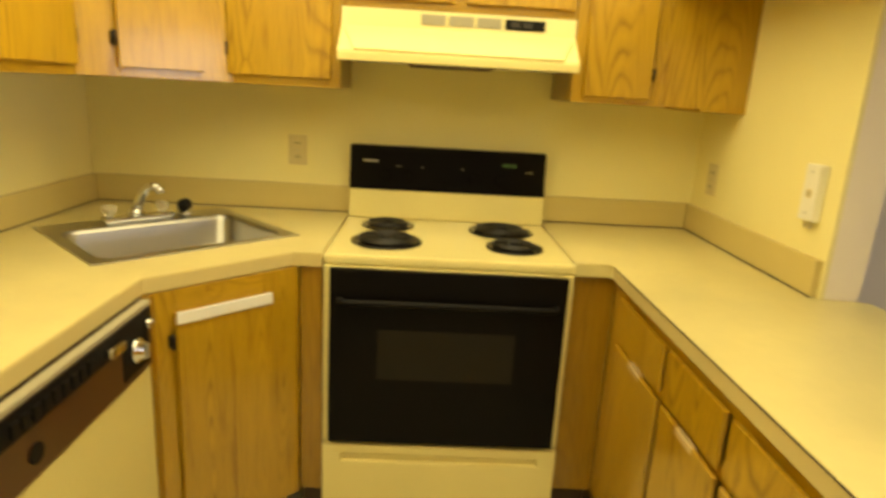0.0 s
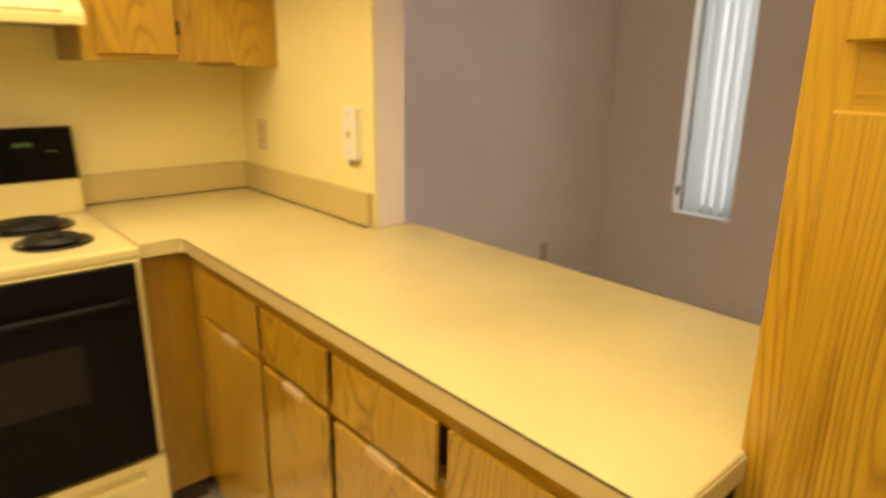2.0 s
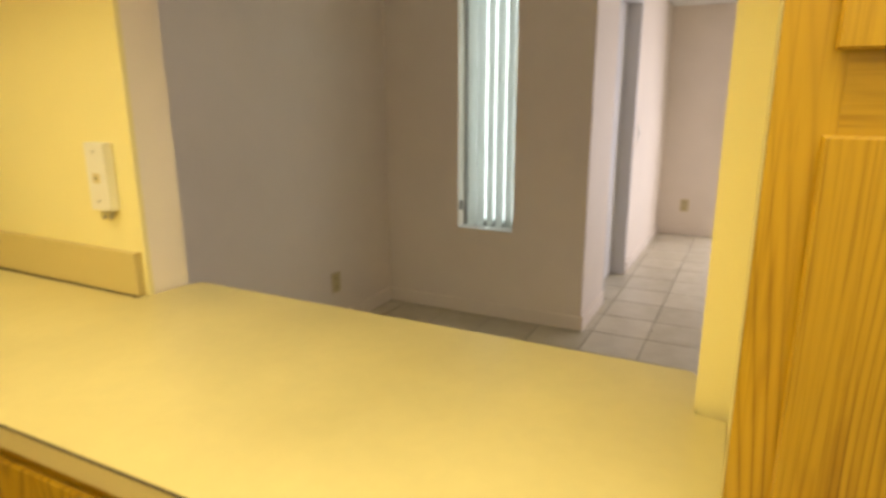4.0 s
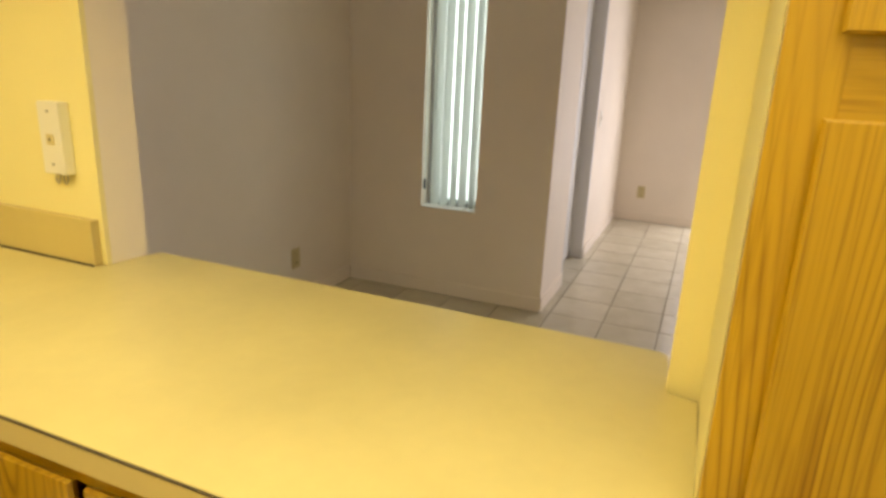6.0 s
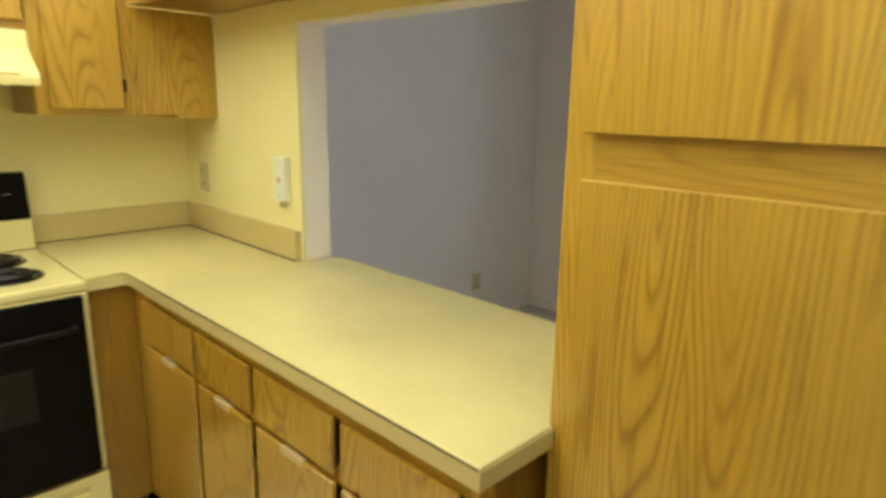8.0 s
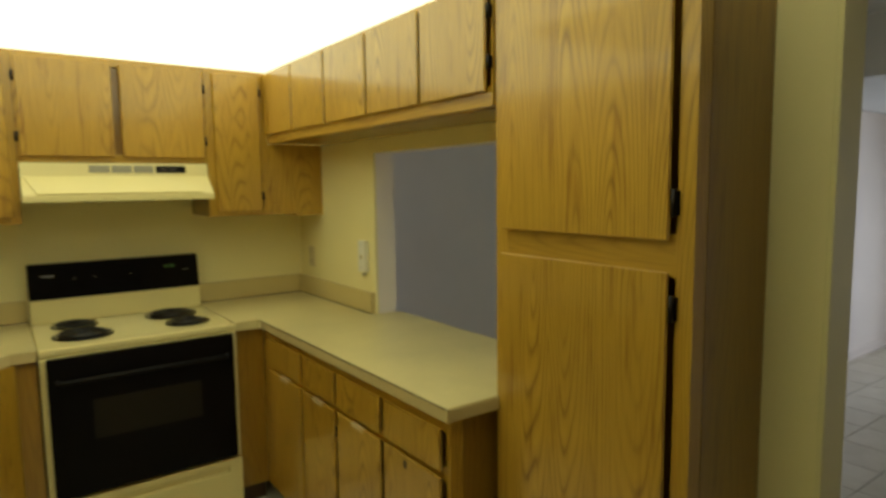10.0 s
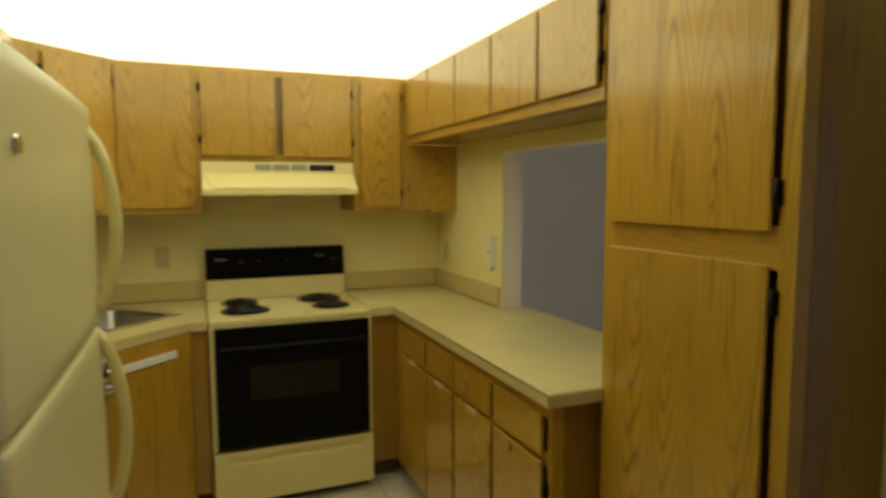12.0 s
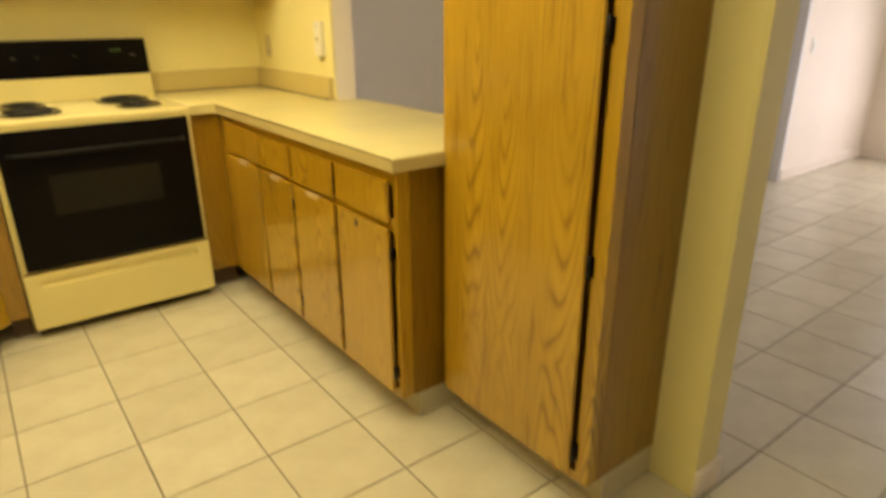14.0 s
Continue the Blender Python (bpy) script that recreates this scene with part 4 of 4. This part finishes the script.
# emission brightens this panel; it stands for no light source
part("panel", box(-0.5195, -2.2695, LZ - 0.02, 0.0695, -1.7305, LZ - 0.012), PANEL_GLOW, v)

# ---------------------------------------------------------------- dining window with blinds
wy0, wy1, wz0, wz1 = -0.863, -0.508, 0.547, 2.08
w = tagged(thing("window_1", (DX + 0.07, -0.685, wz0), "narrow window with an aluminium frame", "window"), kind="structure")
for a in ((wy0, wz0, wy0 + 0.025, wz1), (wy1 - 0.025, wz0, wy1, wz1)):
    part("window_frame", box(DX + 0.085, a[0] + 0.001, a[1] + 0.001, DX + 0.115, a[2] - 0.001, a[3] - 0.001, 0.002), ALU, w)
for a in ((wz0 + 0.012, wz0 + 0.036), (wz1 - 0.026, wz1 - 0.002)):
    part("window_frame", box(DX + 0.086, wy0 + 0.0255, a[0], DX + 0.114, wy1 - 0.0255, a[1], 0.002), ALU, w)
for a in ((wz0 + 0.037, wz1 - 0.027),):
    g = part("pane", box(DX + 0.098, wy0 + 0.026, a[0], DX + 0.102, wy1 - 0.026, a[1]), GLASS, w)
    g.visible_shadow = False
part("window_sill", box(DX - 0.012, wy0 + 0.001, wz0 + 0.0005, DX + 0.138, wy1 - 0.001, wz0 + 0.011, 0.003), TRIM, w)
vb = thing("vertical_blinds", (DX + 0.04, -0.685, wz1), "white vertical vinyl blinds, slats turned half open", "blinds")
part("headrail", box(DX + 0.015, wy0 + 0.004, wz1 - 0.042, DX + 0.06, wy1 - 0.004, wz1 - 0.001, 0.003), BLIND, vb)
for k in range(5):
    yy = wy1 - 0.075 - k * 0.060
    a = radians(68 + (k * 37 % 5) * 3)
    mm = pose(DX + 0.038, yy, 0) @ pose(0, 0, 0, 0, 0, math.degrees(a))
    g = bmesh.new()
    us = [-0.040, -0.02, 0.0, 0.02, 0.040]
    lo = [g.verts.new(mm @ Vector((0.004 * (1 - (u / 0.04) ** 2), u, wz0 + 0.02))) for u in us]
    hi = [g.verts.new(mm @ Vector((0.004 * (1 - (u / 0.04) ** 2), u, wz1 - 0.044))) for u in us]
    for q in range(4):
        g.faces.new((lo[q], lo[q + 1], hi[q + 1], hi[q])).smooth = True
    bmesh.ops.solidify(g, geom=g.faces, thickness=0.001)
    part("slat", g, BLIND, vb)
part("wand", tube(bmesh.new(), [(DX + 0.012, wy1 - 0.018, wz1 - 0.045), (DX + 0.010, wy1 - 0.016, 0.72)], 0.004, 8), BLIND, vb)
part("cord_weight", box(DX + 0.004, wy1 - 0.022, 0.66, DX + 0.016, wy1 - 0.010, 0.72, 0.002), DARK, vb)

# entry door in its recess
d = tagged(thing("door_1", (4.41, RET + 0.12, 0), "grey painted entry door, closed in its frame", "door"), kind="structure")
part("leaf", box(ED0 + 0.035, RET + 0.095, 0.012, ED1 - 0.035, RET + 0.138, EDT - 0.035, 0.002), DOOR_PAINT, d)
for a in ((ED0 + 0.0005, ED0 + 0.032), (ED1 - 0.032, ED1 - 0.0005)):
    part("jamb", box(a[0], RET - 0.002, 0.003, a[1], RET + 0.1385, EDT - 0.0005, 0.002), DOOR_PAINT, d)
part("head", box(ED0 + 0.0325, RET - 0.002, EDT - 0.032, ED1 - 0.0325, RET + 0.1385, EDT - 0.0005, 0.002), DOOR_PAINT, d)
part("threshold", box(ED0 + 0.0325, RET - 0.002, 0.003, ED1 - 0.0325, RET + 0.093, 0.011, 0.002), DARK, d, "dark metal threshold")
part("knob", lathe(bmesh.new(), 0, 0, [(0.004, 0.0), (0.024, 0.004), (0.026, 0.03), (0.014, 0.045)], 16), CHROME, d)
d.children[-1].matrix_basis = pose(4.68 - 4.41, 0.095 - 0.12, 0.97, 90, 0, 0)
part("closer", box(4.10, RET + 0.05, EDT - 0.09, 4.35, RET + 0.094, EDT - 0.045, 0.003), ALU, d)

# patio door in the far wall
w = tagged(thing("window_2", (FX + 0.07, -3.06, 0), "sliding glass patio door with a dark aluminium frame", "patio door"), kind="structure")
for a in ((-4.0395, -3.99), (-3.08, -3.03), (-2.12, -2.0705)):
    part("door_frame", box(FX + 0.05, a[0], 0.031, FX + 0.10, a[1], 2.009, 0.002), ALU, w)
for a in ((0.005, 0.03), (2.01, 2.0495)):
    part("door_frame", box(FX + 0.05, -4.0395, a[0], FX + 0.10, -2.0705, a[1], 0.002), ALU, w)
for a in ((-3.989, -3.081), (-3.029, -2.121)):
    g = part("pane", box(FX + 0.072, a[0], 0.032, FX + 0.077, a[1], 2.008), GLASS, w)
    g.visible_shadow = False

# ---------------------------------------------------------------- outside
structure("ground", box(-60, -60, -0.5, 60, 60, -0.16), GROUND, "pale concrete ground outside", "ground")
# ---------------------------------------------------------------- floor tiles
floor = structure("floor", box(WX, NEAR, -0.12, FX, 0.0, -0.003), GROUT, "beige ceramic tile floor with brown grout", "floor")
P, TX, TY = 0.310, 0.104, -1.052
tg = bmesh.new()
bx(tg, -P / 2 + 0.0025, -P / 2 + 0.0025, -0.0029, P / 2 - 0.0025, P / 2 - 0.0025, 0.002, 0.0012)
tile_mesh = mesh_of("tile", tg, TILE)
vs, fs = [], []
n0x, n0y = math.floor((WX - TX) / P), math.floor((NEAR - TY) / P)
for i in range(n0x, math.ceil((FX - TX) / P)):
    for j in range(n0y, math.ceil((0 - TY) / P)):
        x0, x1 = max(WX + 0.001, TX + i * P + 0.0025), min(FX - 0.001, TX + (i + 1) * P - 0.0025)
        y0, y1 = max(NEAR + 0.001, TY + j * P + 0.0025), min(-0.001, TY + (j + 1) * P - 0.0025)
        if x1 - x0 < 0.02 or y1 - y0 < 0.02:
            continue
        pieces = [(x0, y0, x1, y1)]
        if x1 > DX and y1 > RET:
            pieces = [(x0, y0, DX, y1)] * (x0 < DX - 0.02) + [(max(x0, DX), y0, x1, min(y1, RET + 0.12))] * (y0 < RET)
        if len(pieces) == 1 and pieces[0] == (x0, y0, x1, y1) and x1 - x0 > P - 0.006 and y1 - y0 > P - 0.006 and -0.9 < x0 < 3.3 and -3.4 < y0 < -0.4:
            ob = new("tile", tile_mesh)
            ob.parent = floor
            ob.location = ((x0 + x1) / 2, (y0 + y1) / 2, 0)
            continue
        for x0, y0, x1, y1 in pieces:
            k = len(vs)
            vs += [(x0, y0, -0.0029), (x1, y0, -0.0029), (x1, y1, -0.0029), (x0, y1, -0.0029), (x0 + 0.001, y0 + 0.001, 0.002), (x1 - 0.001, y0 + 0.001, 0.002), (x1 - 0.001, y1 - 0.001, 0.002), (x0 + 0.001, y1 - 0.001, 0.002)]
            fs += [(k + 4, k + 5, k + 6, k + 7), (k, k + 1, k + 5, k + 4), (k + 1, k + 2, k + 6, k + 5), (k + 2, k + 3, k + 7, k + 6), (k + 3, k, k + 4, k + 7)]
me = bpy.data.meshes.new("outer_tiles")
me.from_pydata(vs, [], fs)
me.materials.append(TILE)
ot = new("outer_tiles", me)
ot.parent = floor
tagged(ot, kind="stuff")
